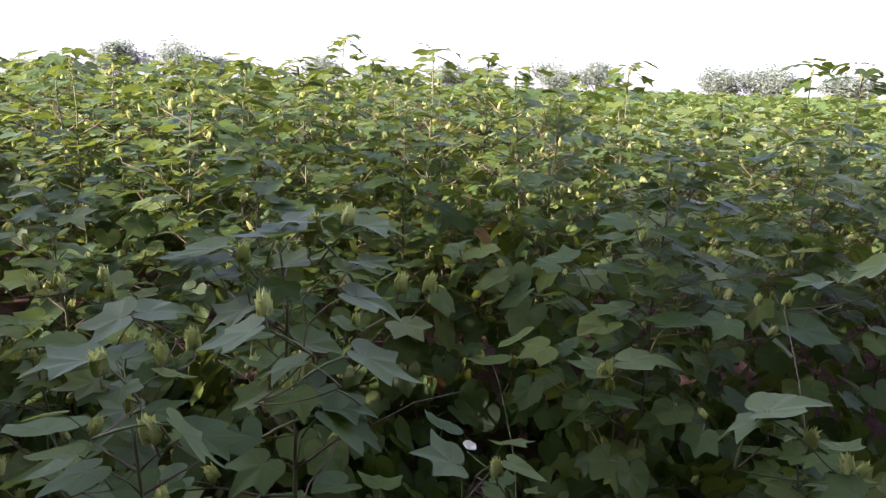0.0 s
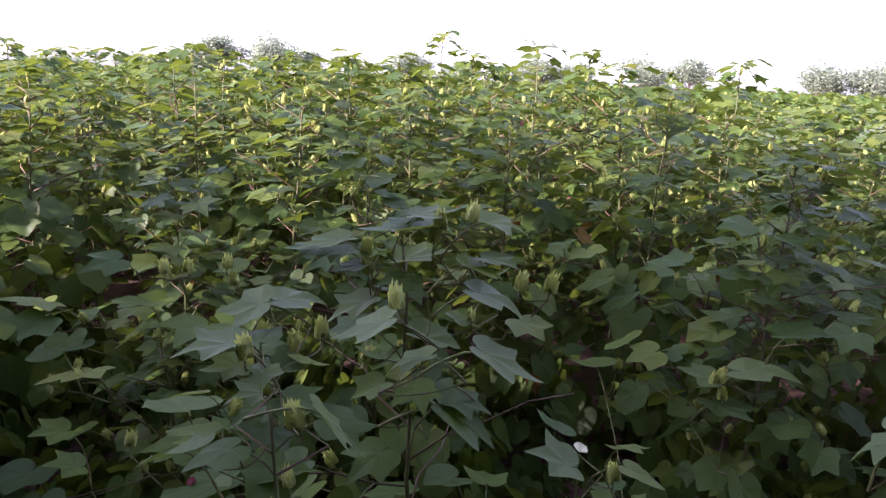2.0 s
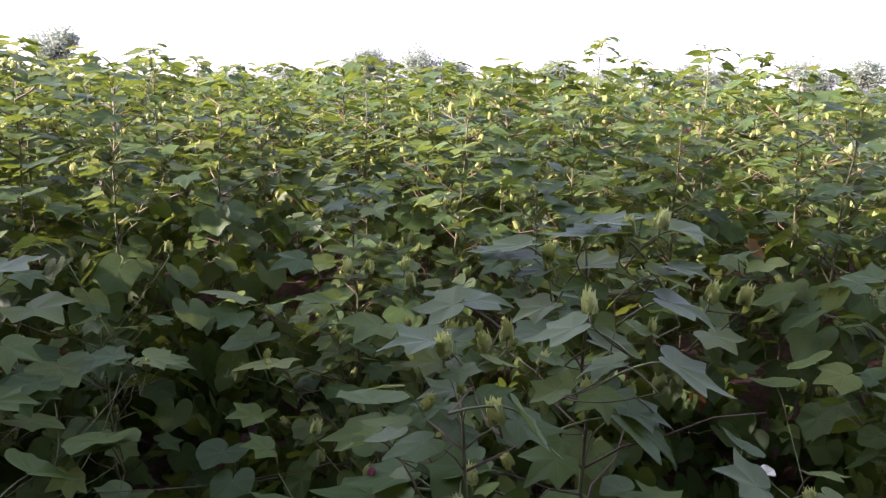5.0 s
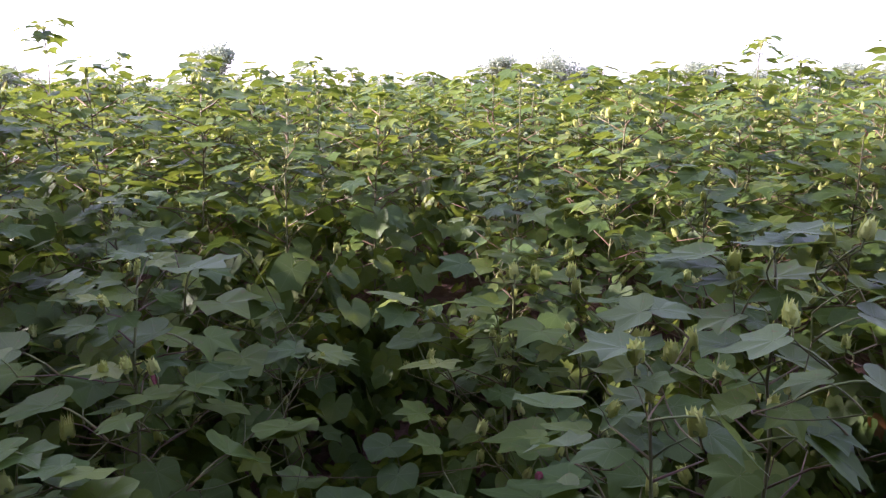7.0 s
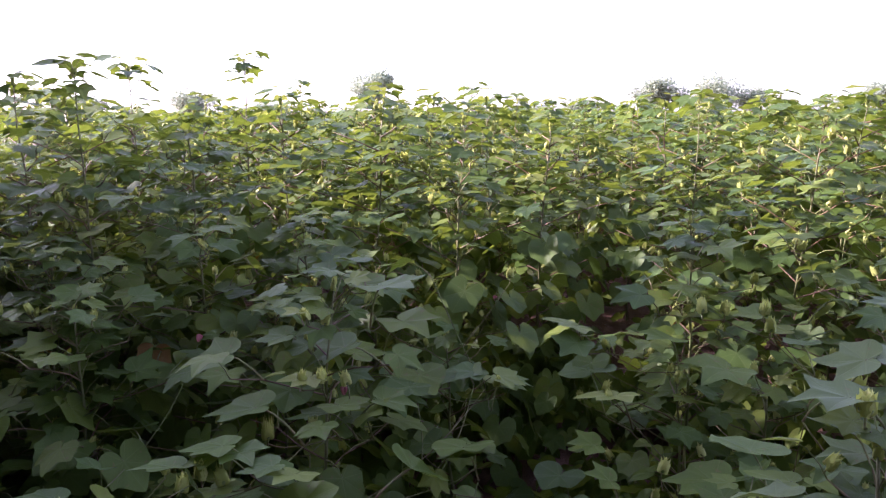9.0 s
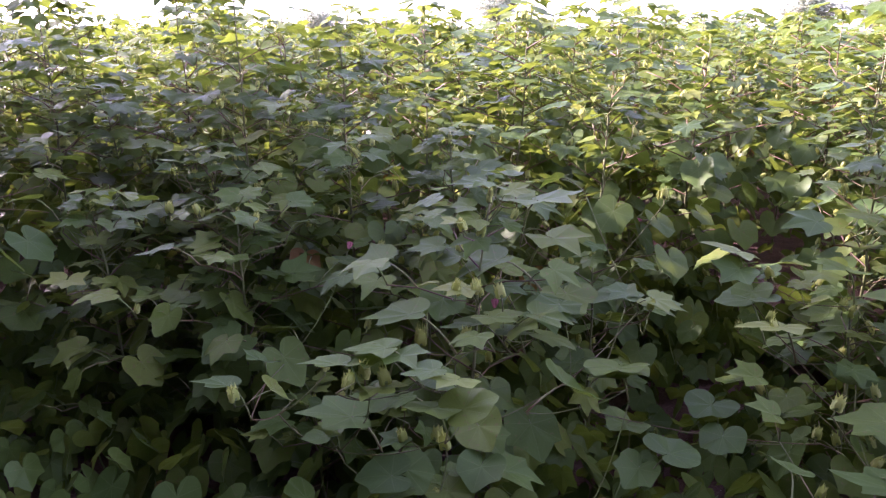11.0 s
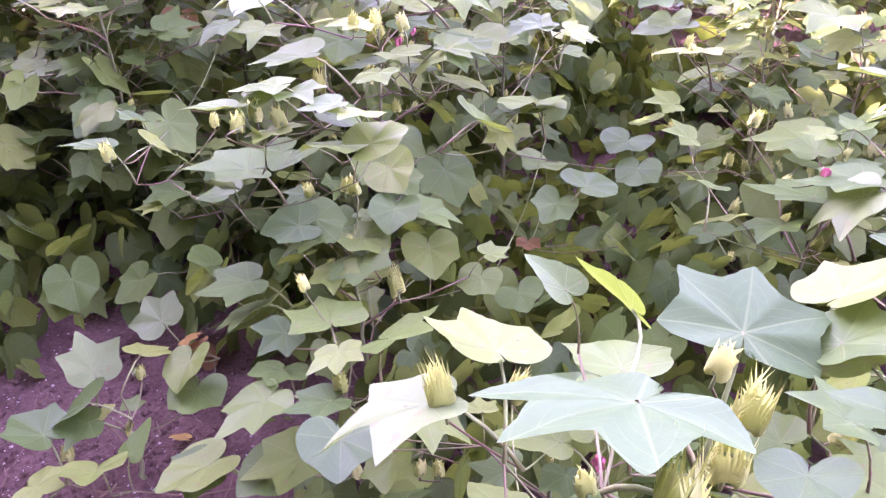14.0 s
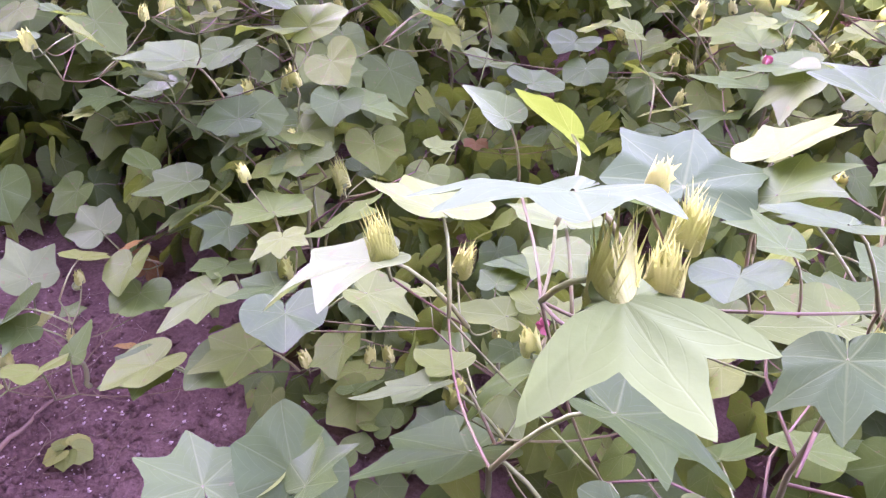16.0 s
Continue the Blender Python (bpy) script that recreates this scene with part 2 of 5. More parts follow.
def leaf_shape(kind, rng, step, rings, stalk=True, stalk_sides=4, young=False):
    base = BASES[kind] * rng.uniform(0.93, 1.07)
    lobes = [(c + rng.uniform(-4, 4), l * rng.uniform(0.9, 1.06), w) for c, l, w in LOBES[kind]]
    angles = sorted(set([-180 + step * i for i in range(int(360 / step))] + [round(c, 1) for c, _, _ in lobes]))
    out = []
    for a in angles:
        b = base
        edge = {"heart": 118, "wedge": 52}.get(kind, 102)
        if abs(a) > edge:
            k = (abs(a) - edge) / (180 - edge)
            b = base * ((1 - 0.12 * k - 0.78 * k ** 3) if kind == "heart" else max(0.12, 1 - 3.2 * k) if kind == "wedge" else (1 - 0.45 * k - 0.43 * k ** 3))
        r = b
        for c, l, w in lobes:
            u = abs(a - c) / w
            if u < 1:
                r = max(r, b + (l - b) * (0.58 * (1 - u ** 1.25) + 0.42 * max(0, 1 - 2.3 * u)))
        out.append(r)
    cup, droop, ripple, ph = rng.uniform(-0.1, 0.2), rng.uniform(0.02, 0.24), rng.uniform(0.015, 0.05), rng.uniform(0, 6)
    crease, vee = rng.uniform(0.07, 0.2), rng.uniform(-0.1, 0.2)
    bends = [(c, rng.uniform(-0.55, 0.35)) for c, _, _ in lobes]

    def lift(x, y, a, q):
        near, bend = min(bends, key=lambda cb: abs(cb[0] - a))
        off = min(abs(near - a), 40)
        tip = max(0, q - 0.35) ** 2 * bend * max(0, 1 - off / 34)
        fold = crease * q * (1 - math.cos(math.radians(off) * 3.2)) * 0.5
        return tip + fold + vee * (math.hypot(x, 0.12) - 0.12) + cup * x * x - droop * y * abs(y) * 0.7 - 0.12 * droop * x * x + ripple * q * q * math.sin(math.radians(a) * 5 + ph)

    v, uv, f = [(0, 0, 0)], [(0, 0)], []
    for ring in rings:
        for a, r in zip(angles, out):
            q = r * ring if ring == 1 else ring * (r * 0.55 + base * 0.45)
            x, y = q * math.sin(math.radians(a)), q * math.cos(math.radians(a))
            v.append((x, y, lift(x, y, a, q)))
            uv.append((x, y))
    n = len(angles)
    for i in range(n - 1):
        f.append((0, 1 + i + 1, 1 + i))
        for k in range(len(rings) - 1):
            p, q = 1 + k * n + i, 1 + (k + 1) * n + i
            f.append((p, p + 1, q + 1, q))
    s = Shape()
    s.add(v, f, uv)
    if stalk:
        s.tube([(0, 0, 0.0), (0, -0.3, -0.14), (0, -0.62, -0.5), FOOT], 0.016, 0.024, stalk_sides, 1)
    return s


def bract_shape(rng, teeth, s=None, turn=None, fringe=1.0):
    """One heart-shaped bract with long thin teeth all round its edge, cupped round the axis; base at the origin."""
    s = s or Shape()
    cols = teeth * 3 + 1
    v, uv, f = [], [], []
    for q in (0.06, 0.4, 0.75, 1.0):
        for i in range(cols):
            u = i / (cols - 1) * 2 - 1
            a = u * 1.5
            r = q * (0.58 + 0.3 * math.cos(a))
            tooth = q == 1 and i % 3 == 1
            if tooth:
                r += fringe * (0.22 + 0.32 * math.cos(a)) * rng.uniform(0.6, 1.3)
                a += rng.uniform(-0.05, 0.05)
            x, z = r * math.sin(a) * 0.8, r * math.cos(a) + 0.06 * q
            w = x / 0.4
            rad = 0.36 * min(1, r / 0.3) * (1 - 0.68 * min(z, 1.1) ** 2) + (rng.uniform(-0.04, 0.06) if tooth else 0)
            v.append((0.36 * math.sin(w), -rad * math.cos(w), z))
            uv.append((x, z))
    for j in range(3):
        for i in range(cols - 1):
            p = j * cols + i
            f.append((p, p + 1, p + 1 + cols, p + cols))
    s.add(v, f, uv, 0, turn)
    return s


def bract_turn(rng, k):
    return Matrix.Rotation(2 * math.pi * k / 3 + rng.uniform(-0.2, 0.2), 4, "Z") @ Matrix.Rotation(radians(rng.uniform(-7, 4)), 4, "X")


def core_shape(s, stalk, green):
    s.tube([(0, 0, -0.5), (0, 0, 0.05)], 0.05, 0.06, 5, stalk)
    v, f = [], []
    for z, r in ((0.05, 0.1), (0.14, 0.22), (0.28, 0.28), (0.44, 0.23), (0.62, 0.05)):
        for i in range(8):
            a = math.pi / 4 * i
            v.append((r * math.cos(a), r * math.sin(a), z))
    for j in range(4):
        for i in range(8):
            i2 = (i + 1) % 8
            f.append((j * 8 + i, j * 8 + i2, j * 8 + 8 + i2, j * 8 + 8 + i))
    s.add(v, f, None, green)
    return s


def bud_shape(rng, rich=True):
    """A cotton boll: three toothed bracts folded round a small green capsule; base at the origin, pointing up, about one unit high."""
    s = Shape()
    for k in range(3):
        bract_shape(rng, 7 if rich else 3, s, bract_turn(rng, k), 0.6)
    return core_shape(s, 1, 2)


def bloom_shape(rng, closed=True):
    """A cotton flower: five overlapping petals, rolled up when faded; base at the origin, about one unit high."""
    s = Shape()
    for k in range(5):
        turn = Matrix.Rotation(2 * math.pi * k / 5, 4, "Z")
        v, f = [], []
        for j in range(5):
            q = j / 4
            open_ = (0.13 + 0.2 * q - 0.12 * q * q) if closed else (0.08 + 0.75 * q ** 1.4)
            for i in range(5):
                u = i / 2 - 1
                wid = (0.07 + 0.3 * math.sin(q * 2.2)) if closed else 0.08 + 0.5 * math.sin(q * 1.9)
                v.append((u * wid * (1 + 0.1 * rng.uniform(-1, 1)), open_ + 0.1 * u * (1 if closed else 0.4) - 0.08 * u * u, q * (1.0 if closed else 0.62) + 0.05 * rng.uniform(-1, 1) * q))
        for j in range(4):
            for i in range(4):
                p = j * 5 + i
                f.append((p, p + 1, p + 6, p + 5))
        s.add(v, f, None, 0, turn)
    return s


rng = random.Random(7)
KINDS = ("five", "five", "three", "three", "heart", "heart")
FINE = {}
for kind in ("five", "three", "heart"):
    FINE[kind] = [leaf_shape(kind, rng, 8, (0.3, 0.65, 1), stalk_sides=6).mesh("leaf", (LEAF, STALK)) for _ in range(4)]
FINE["young"] = [leaf_shape(k, rng, 8, (0.3, 0.65, 1), stalk_sides=6).mesh("young_leaf", (YOUNG, STALK)) for k in ("three", "five", "lance")]
OLIVE = leaf_material("olive leaf", ((0.0, (0.1, 0.15, 0.022)), (1.0, (0.14, 0.2, 0.035))), (0.26, 0.36, 0.03), 0.4)
FINE["dry"] = [leaf_shape(k, rng, 10, (0.3, 0.65, 1)).mesh("dying_leaf", (DRY, STALK)) for k in ("heart", "three")]
MEDIUM = {}
for kind in ("five", "three", "heart"):
    MEDIUM[kind] = [leaf_shape(kind, rng, 15, (0.55, 1), stalk_sides=3).mesh("leaf", (LEAF, STALK)) for _ in range(3)]
MEDIUM["young"] = [leaf_shape(k, rng, 15, (0.55, 1), stalk_sides=3).mesh("young_leaf", (YOUNG, STALK)) for k in ("three", "lance")]
MEDIUM["dry"] = [leaf_shape(k, rng, 15, (0.55, 1), stalk_sides=3).mesh("dying_leaf", (DRY, STALK)) for k in ("heart", "three")]
COARSE = {k: [leaf_shape(k, rng, 24, (1,), stalk=False) for _ in range(3)] for k in ("five", "three", "heart")}
COARSE["young"] = [leaf_shape("three", rng, 24, (1,), stalk=False)]
COARSE["dry"] = [leaf_shape("heart", rng, 24, (1,), stalk=False)]
STALKED = {k: [leaf_shape(k, rng, 20, (1,), stalk_sides=3) for _ in range(3)] for k in ("five", "three", "heart")}
STALKED["young"], STALKED["dry"] = STALKED["three"], STALKED["heart"]
BUDS = [bud_shape(rng).mesh("boll", (BRACT, STALK, BOLL)) for _ in range(4)]
BLADE = {k: [leaf_shape(k, rng, 6, (0.25, 0.5, 0.75, 1), stalk=False).mesh("leaf", (LEAF,)) for _ in range(4)] for k in ("five", "three", "heart")}
BLADE["lance"] = [leaf_shape("lance", rng, 8, (0.3, 0.65, 1), stalk=False).mesh("leaf", (LEAF,)) for _ in range(2)]
BLADE["young"] = [leaf_shape(k, rng, 6, (0.25, 0.5, 0.75, 1), stalk=False).mesh("leaf", (YOUNG,)) for k in ("three", "five")]
BLADE["dry"] = [leaf_shape(k, rng, 8, (0.3, 0.65, 1), stalk=False).mesh("leaf", (DRY,)) for k in ("three", "heart")]
PALE = leaf_material("pale leaf", ((0.0, (0.085, 0.128, 0.04)), (0.6, (0.115, 0.165, 0.055)), (1.0, (0.138, 0.19, 0.065))), (0.28, 0.37, 0.05), 0.25, spots=0.5)
BLADE["pale"] = [leaf_shape("three", rng, 6, (0.25, 0.5, 0.75, 1), stalk=False).mesh("leaf", (PALE,)) for _ in range(3)]
LIME = leaf_material("lime leaf", ((0.0, (0.13, 0.195, 0.052)), (1.0, (0.15, 0.22, 0.062))), (0.34, 0.45, 0.07), 0.34, spec=0.12, vein=0.12)
# bluer base colour stands in for the sky's sheen on near leaves
SKY_SHEEN = leaf_material("sky-sheen leaf", ((0.0, (0.047, 0.09, 0.026)), (1.0, (0.062, 0.11, 0.034))), (0.2, 0.3, 0.06), 0.2, 0.5, 0.14)
BLADE["sky_sheen"] = [leaf_shape("five", rng, 6, (0.25, 0.5, 0.75, 1), stalk=False).mesh("leaf", (SKY_SHEEN,)) for _ in range(3)]
BLADE["lime"] = [leaf_shape("wedge", rng, 6, (0.25, 0.5, 0.75, 1), stalk=False).mesh("leaf", (LIME,))]
BLADE["olive"] = [leaf_shape("lance", rng, 6, (0.25, 0.5, 0.75, 1), stalk=False).mesh("leaf", (OLIVE,))]
FOOTSTALK = Shape()
FOOTSTALK.tube([(0, 0, 0.0), (0, -0.15, -0.04), (0, -0.32, -0.15), (0, -0.5, -0.35), (0, -0.67, -0.6), FOOT], 0.016, 0.026, 7)
FOOTSTALK = FOOTSTALK.mesh("stalk", (STALK,))
CORE = core_shape(Shape(), 0, 1).mesh("boll", (STALK, BOLL))
BRACTS = [bract_shape(rng, 18, fringe=1.25).mesh("bract", (BRACT,)) for _ in range(3)]
SMALL_BUDS = [bud_shape(rng, False) for _ in range(3)]
FADED = [bloom_shape(rng).mesh("faded_flower", (PETAL,)) for _ in range(2)]
CREAMY = [bloom_shape(rng, False).mesh("cream_flower", (CREAM,))]


# ---- how a cotton plant grows ----
def leaf_pose(node, azimuth, size, pitch, roll):
    """A leaf whose stalk starts at node; azimuth in degrees from +y, counter-clockwise; pitch lifts its tip."""
    m = pose(0, 0, 0, 0, 0, azimuth) @ pose(0, 0, 0, pitch, roll, 0)
    at = Vector(node) - (m @ FOOT) * size
    return Matrix.Translation(at) @ m @ Matrix.Scale(size, 4)


def grow(rng, height, spread, lean=0.04, first=0.1, step=0.058, bare=0.0, flower=0.0, extra=0.5, fruit=0.42):
    """The stem, branches, leaves and buds of one plant, as plain data in the plant's own space."""
    la = rng.uniform(0, 6.28)
    lx, ly = lean * math.cos(la), lean * math.sin(la)
    stem = [Vector((lx * (q * q) * height + rng.uniform(-1, 1) * 0.008 * (i > 0), ly * q * q * height + rng.uniform(-1, 1) * 0.008 * (i > 0), q * height)) for i, q in ((i, i / 9) for i in range(10))]

    def on_stem(z):
        q = min(max(z / height, 0), 0.999) * 9
        i = int(q)
        return stem[i].lerp(stem[i + 1], q - i)

    def hang(rel):
        return rng.uniform(-16, 9) if rel > 0.55 else rng.uniform(-55, -5)

    branches, leaves, buds = [], [], []
    z, turn = first, rng.uniform(0, 360)
    while z < height - 0.01:
        rel = z / height
        node = on_stem(z)
        turn += 137.5 + rng.uniform(-18, 18)
        if rel < 0.62:
            length = spread * (0.42 + 1.0 * rel)
        else:
            length = spread * max(0.0, 1.04 - (rel - 0.62) / 0.4)
        length *= rng.uniform(0.7, 1.15)
        if bare and rel > 1 - bare:
            length *= 0.25
        if length > 0.07:
            a = math.radians(turn)
            out, rise = Vector((-math.sin(a), math.cos(a), 0)), rng.uniform(0.3, 0.75)
            count = max(1, round(length / 0.1))
            pts, p = [node], node.copy()
            for k in range(count):
                bend = Vector((-out.y, out.x, 0)) * (0.25 * (-1) ** k)
                p = p + (out + bend + Vector((0, 0, rise * (1 - 0.6 * k / count)))).normalized() * (length / count)
                pts.append(p.copy())
                young = rel > 0.55 and rng.random() < 0.2
                kind = "young" if young else ("dry" if rel < 0.4 and rng.random() < 0.015 else rng.choice(KINDS[:4] if rel > 0.55 else ("three", "heart", "heart", "heart")))
                size = rng.uniform(0.074, 0.114) * (1.0 if rel < 0.75 else 0.85) * (0.7 if young else 1)
                leaves.append((leaf_pose(p, turn + rng.uniform(-75, 75), size, hang(rel), rng.uniform(-22, 22)), kind))
                if rng.random() < extra:
                    leaves.append((leaf_pose(p.lerp(node, rng.uniform(0.2, 0.7)), turn + rng.choice((-1, 1)) * rng.uniform(40, 140), size * rng.uniform(0.6, 1), hang(rel), rng.uniform(-25, 25)), kind))
                if rng.random() < fruit:
                    up = Matrix.Translation(p + Vector((0, 0, 0.02))) @ pose(0, 0, 0, rng.uniform(-35, 35), rng.uniform(-35, 35), rng.uniform(0, 360)) @ Matrix.Scale(rng.uniform(0.028, 0.042), 4)
                    buds.append((up, "faded" if rng.random() < flower else "bud"))
            branches.append(pts)
        if rel > 0.4:
            s = (0.105 - 0.032 * max(0, rel - 0.75) / 0.25) * rng.uniform(0.8, 1.12)
            if not (bare and 1 - bare < rel < 0.93 and rng.random() < 0.55):
                leaves.append((leaf_pose(node, turn + 180 + rng.uniform(-60, 60), s, hang(rel), rng.uniform(-20, 20)), rng.choice(KINDS[:4])))
                if rel > 0.6 and not bare:
                    leaves.append((leaf_pose(node, turn + rng.uniform(-60, 60), s * 0.85, hang(rel), rng.uniform(-20, 20)), rng.choice(KINDS[:4])))
        z += step * rng.uniform(0.8, 1.2) * (1.0 if rel < 0.85 else 0.6)
    if bare:
        for k in range(5):
            leaves.append((leaf_pose(on_stem(height - 0.025 * k), k * 137 + rng.uniform(-20, 20), rng.uniform(0.075, 0.1), rng.uniform(-32, -4), rng.uniform(-12, 12)), rng.choice(KINDS[:4])))
    for k in range(4):
        leaves.append((leaf_pose(on_stem(height), k * 95 + rng.uniform(0, 40), rng.uniform(0.045, 0.07), rng.uniform(-30, 15), rng.uniform(-15, 15)), "young" if k % 2 else "three"))
    for k in range(2):
        buds.append((Matrix.Translation(on_stem(height - 0.02 * k)) @ pose(0, 0, 0, rng.uniform(-20, 20), rng.uniform(-20, 20), 0) @ Matrix.Scale(0.024, 4), "bud"))
    return stem, branches, leaves, buds


def plant_empty(label, m):
    ob = new("cotton_plant")
    ob.empty_display_size = 0.1
    ob.matrix_basis = m
    return tagged(ob, label, "cotton plant", "cotton plants in the field")


def stem_mesh(stem, r=0.0075, sides=7):
    s = Shape()
    s.tube(stem, r, 0.0028, sides)
    return s.mesh("stem", (STEM,))


def branch_mesh(pts, sides=5, thick=0.0038, skin=None):
    s = Shape()
    s.tube(pts, thick, min(thick, 0.0016), sides)
    return s.mesh("branch", (skin or BRANCH,))


def plant_of_parts(data, library, label, m, seed):
    """A plant in which every branch, leaf and bud is a part of its own."""
    r = random.Random(seed)
    stem, branches, leaves, buds = data
    top = plant_empty(label, m)
    part("stem", stem_mesh(stem), top)
    for pts in branches:
        part("branch", branch_mesh(pts, 5, 0.003), top)
    for lm, kind in leaves:
        part("dying_leaf" if kind == "dry" else "leaf", r.choice(library[kind]), top, lm, {"young": "pale yellow-green young leaf", "dry": "orange-brown dying leaf"}.get(kind, ""))
    for bm_, kind in buds:
        if kind == "faded":
            part("flower", r.choice(FADED), top, bm_, "faded pink rolled-up flower")
        elif kind == "cream":
            part("flower", CREAMY[0], top, bm_, "open cream flower")
        else:
            part("boll", r.choice(BUDS), top, bm_)
    return top


def joined_plant(data, seed, library=None):
    """The meshes of a plant farther off: stem, branchwork, foliage and bolls."""
    r = random.Random(seed)
    stem, branches, leaves, buds = data
    s = Shape()
    s.tube(stem, 0.0075, 0.0026, 5)
    for pts in branches:
        s.tube(pts, 0.0045, 0.002, 3, 1)
    wood = s.mesh("stem", (STEM, BRANCH))
    s = Shape()
    for lm, kind in leaves:
        c = r.choice((library or COARSE)[kind])
        tone = {"young": 1, "dry": 2}.get(kind, 0)
        s.add(np.concatenate(c.v), c.f, np.concatenate(c.uv), [4 if k else tone for k in c.m], lm)
    for bm_, kind in buds:
        c = r.choice(SMALL_BUDS)
        s.add(np.concatenate(c.v), c.f, np.concatenate(c.uv), [3 + k for k in c.m], bm_)
    return wood, s.mesh("foliage", (LEAF, YOUNG, DRY, BRACT, STALK, BOLL))


# ---- ground ----
def soil_height(x, y):
    return 0.02 * noise.noise((x * 1.7, y * 1.7, 0.3)) + 0.012 * noise.noise((x * 7, y * 7, 1.0)) + 0.006 * noise.noise((x * 22, y * 22, 2.0))


axis = [math.copysign(abs(i / 130) ** 5.5 * 2500 + abs(i / 130) * 4.2, i) for i in range(-130, 131)]
gs = Shape()
gv = [(x - 1.2, y + 0.3, soil_height(x - 1.2, y + 0.3) if abs(x) < 15 and abs(y) < 15 else 0.0) for y in axis for x in axis]
gn = len(axis)
gs.add(gv, [(j * gn + i, j * gn + i + 1, (j + 1) * gn + i + 1, (j + 1) * gn + i) for j in range(gn - 1) for i in range(gn - 1)])
ground = tagged(new("ground", gs.mesh("ground", (SOIL,))), "dark reddish-brown crumbly field soil with pale grit", "ground", kind="structure")

# ---- the plants that stand closest: place, height, spread, seed and what is to be said of them ----
NEAR = "leafy green cotton plant with fringed yellow-green bolls"
LOW = "low bushy green cotton plant at the edge of the row"
TALL = "tall cotton plant with a thin leader above the rest"
stood = []


planted = {}


def hero(name, x, y, height, spread, seed, label=NEAR, **more):
    r = random.Random(seed)
    stood.append((x, y))
    keep = more.pop("keep", 1.0)
    stem, branches, leaves, buds = grow(r, height, spread, **more)
    data = stem, branches, [leaf for leaf in leaves if r.random() < keep], buds
    ob = plant_of_parts(data, FINE, label, pose(x, y, 0), seed)
    planted[name] = (ob, data[0][2:] + [p for pts in data[1] for p in pts], Vector((x, y, 0)))
    return ob


def twig(name, foot):
    """A branch from the plant's stem to a leaf's or a boll's foot; foot in the world."""
    ob, nodes, base = planted[name]
    foot = Vector(foot) - base
    start = min(nodes, key=lambda p: (p - foot).length + 2.5 * max(0, p.z - foot.z + 0.01))
    gap = (foot - start).length
    side = Vector((foot.y - start.y, start.x - foot.x, 0)) * 0.035
    pts = [start]
    for k in (0.12, 0.25, 0.4, 0.55, 0.7, 0.85):
        pts.append(start.lerp(foot, k) + side * math.sin(k * 3.14) + Vector((0, 0, -0.05 * gap * math.sin(k * 3.14))))
    part("branch", branch_mesh(pts + [foot], 6, 0.0016, TWIG), ob)
    nodes.append(foot)


SAID = {"young": "pale yellow-green young leaf", "olive": "folded olive-green leaf", "dry": "reddish-brown dying leaf", "pale": "pale green leaf with small dark specks", "lime": "hanging pale lime-green leaf", "sky_sheen": "lobed leaf with sky sheen put into its blue-green",
        "faded": "faded pink rolled-up flower", "cream": "open cream flower"}
BOLL_SIZE = {"big": 0.05, "bud": 0.034, "plump": 0.042, "faded": 0.026, "cream": 0.02}
tally = [0]


def leaf_on(name, kind, at, turn, pitch, roll, size):
    """A single leaf of a plant: its joint in the world, the way its tip points, its tilt, and its length from joint to tip."""
    ob, nodes, base = planted[name]
    tally[0] += 1
    m = Matrix.Translation(Vector(at) - base) @ pose(0, 0, 0, 0, 0, turn) @ pose(0, 0, 0, pitch, roll, 0) @ Matrix.Scale(size, 4)
    blade = part("leaf", BLADE[kind][tally[0] % len(BLADE[kind])], ob, m, SAID.get(kind, ""))
    part("stalk", FOOTSTALK, blade)
    twig(name, base + m @ FOOT)


def boll_on(name, kind, at):
    """A boll or a flower of a plant, by the foot of its bracts."""
    ob, nodes, base = planted[name]
    tally[0] += 1
    k = tally[0]
    m = Matrix.Translation(Vector(at) - base) @ pose(0, 0, 0, 12 * math.sin(k * 2.1), 12 * math.cos(k * 1.3), 70 * k) @ Matrix.Scale(BOLL_SIZE[kind], 4)
    if kind == "big":
        boll = part("boll", CORE, ob, m)
        for j in range(3):
            part("bract", BRACTS[j], boll, bract_turn(random.Random(k * 3 + j), j), "fringed pale yellow-green bract")
    else:
        me = {"faded": FADED[k % 2], "cream": CREAMY[0]}.get(kind, BUDS[k % 4])
        part("flower" if kind in ("faded", "cream") else "boll", me, ob, m, SAID.get(kind, ""))
    twig(name, base + m @ Vector((0, 0, -0.4)))


hero("first", -0.42, 1.48, 1.3, 0.4, 11, "bushy cotton plant with broad drooping lobed leaves", extra=0.1, step=0.075, fruit=0.3, keep=0.5)
hero("second", -0.55, 1.06, 1.12, 0.24, 12, LOW, extra=0.1, step=0.085, keep=0.35)
hero("centre", 0.08, 1.58, 0.62, 0.22, 13, LOW, extra=0.1, keep=0.4)
hero("tallright", 0.52, 2.35, 1.4, 0.48, 14)
hero("edge", 0.85, 1.35, 0.94, 0.32, 15, LOW, extra=0.2, keep=0.6)
hero("c1", -1.1, 2.1, 0.75, 0.34, 16, keep=0.6)
hero("c2", -2.15, 1.75, 0.8, 0.28, 17, keep=0.4)
hero("c4", -2.65, 1.5, 1.2, 0.44, 19)
hero("w1", -3.05, 0.62, 1.15, 0.44, 28)
hero("w3", -3.5, 0.75, 1.15, 0.42, 30)
hero("near", -0.52, 0.52, 0.78, 0.26, 20, LOW, extra=0.0, fruit=0.1, keep=0.35)
hero("mid", -0.98, 0.52, 0.46, 0.22, 25, LOW, extra=0.0, fruit=0.15, keep=0.5)
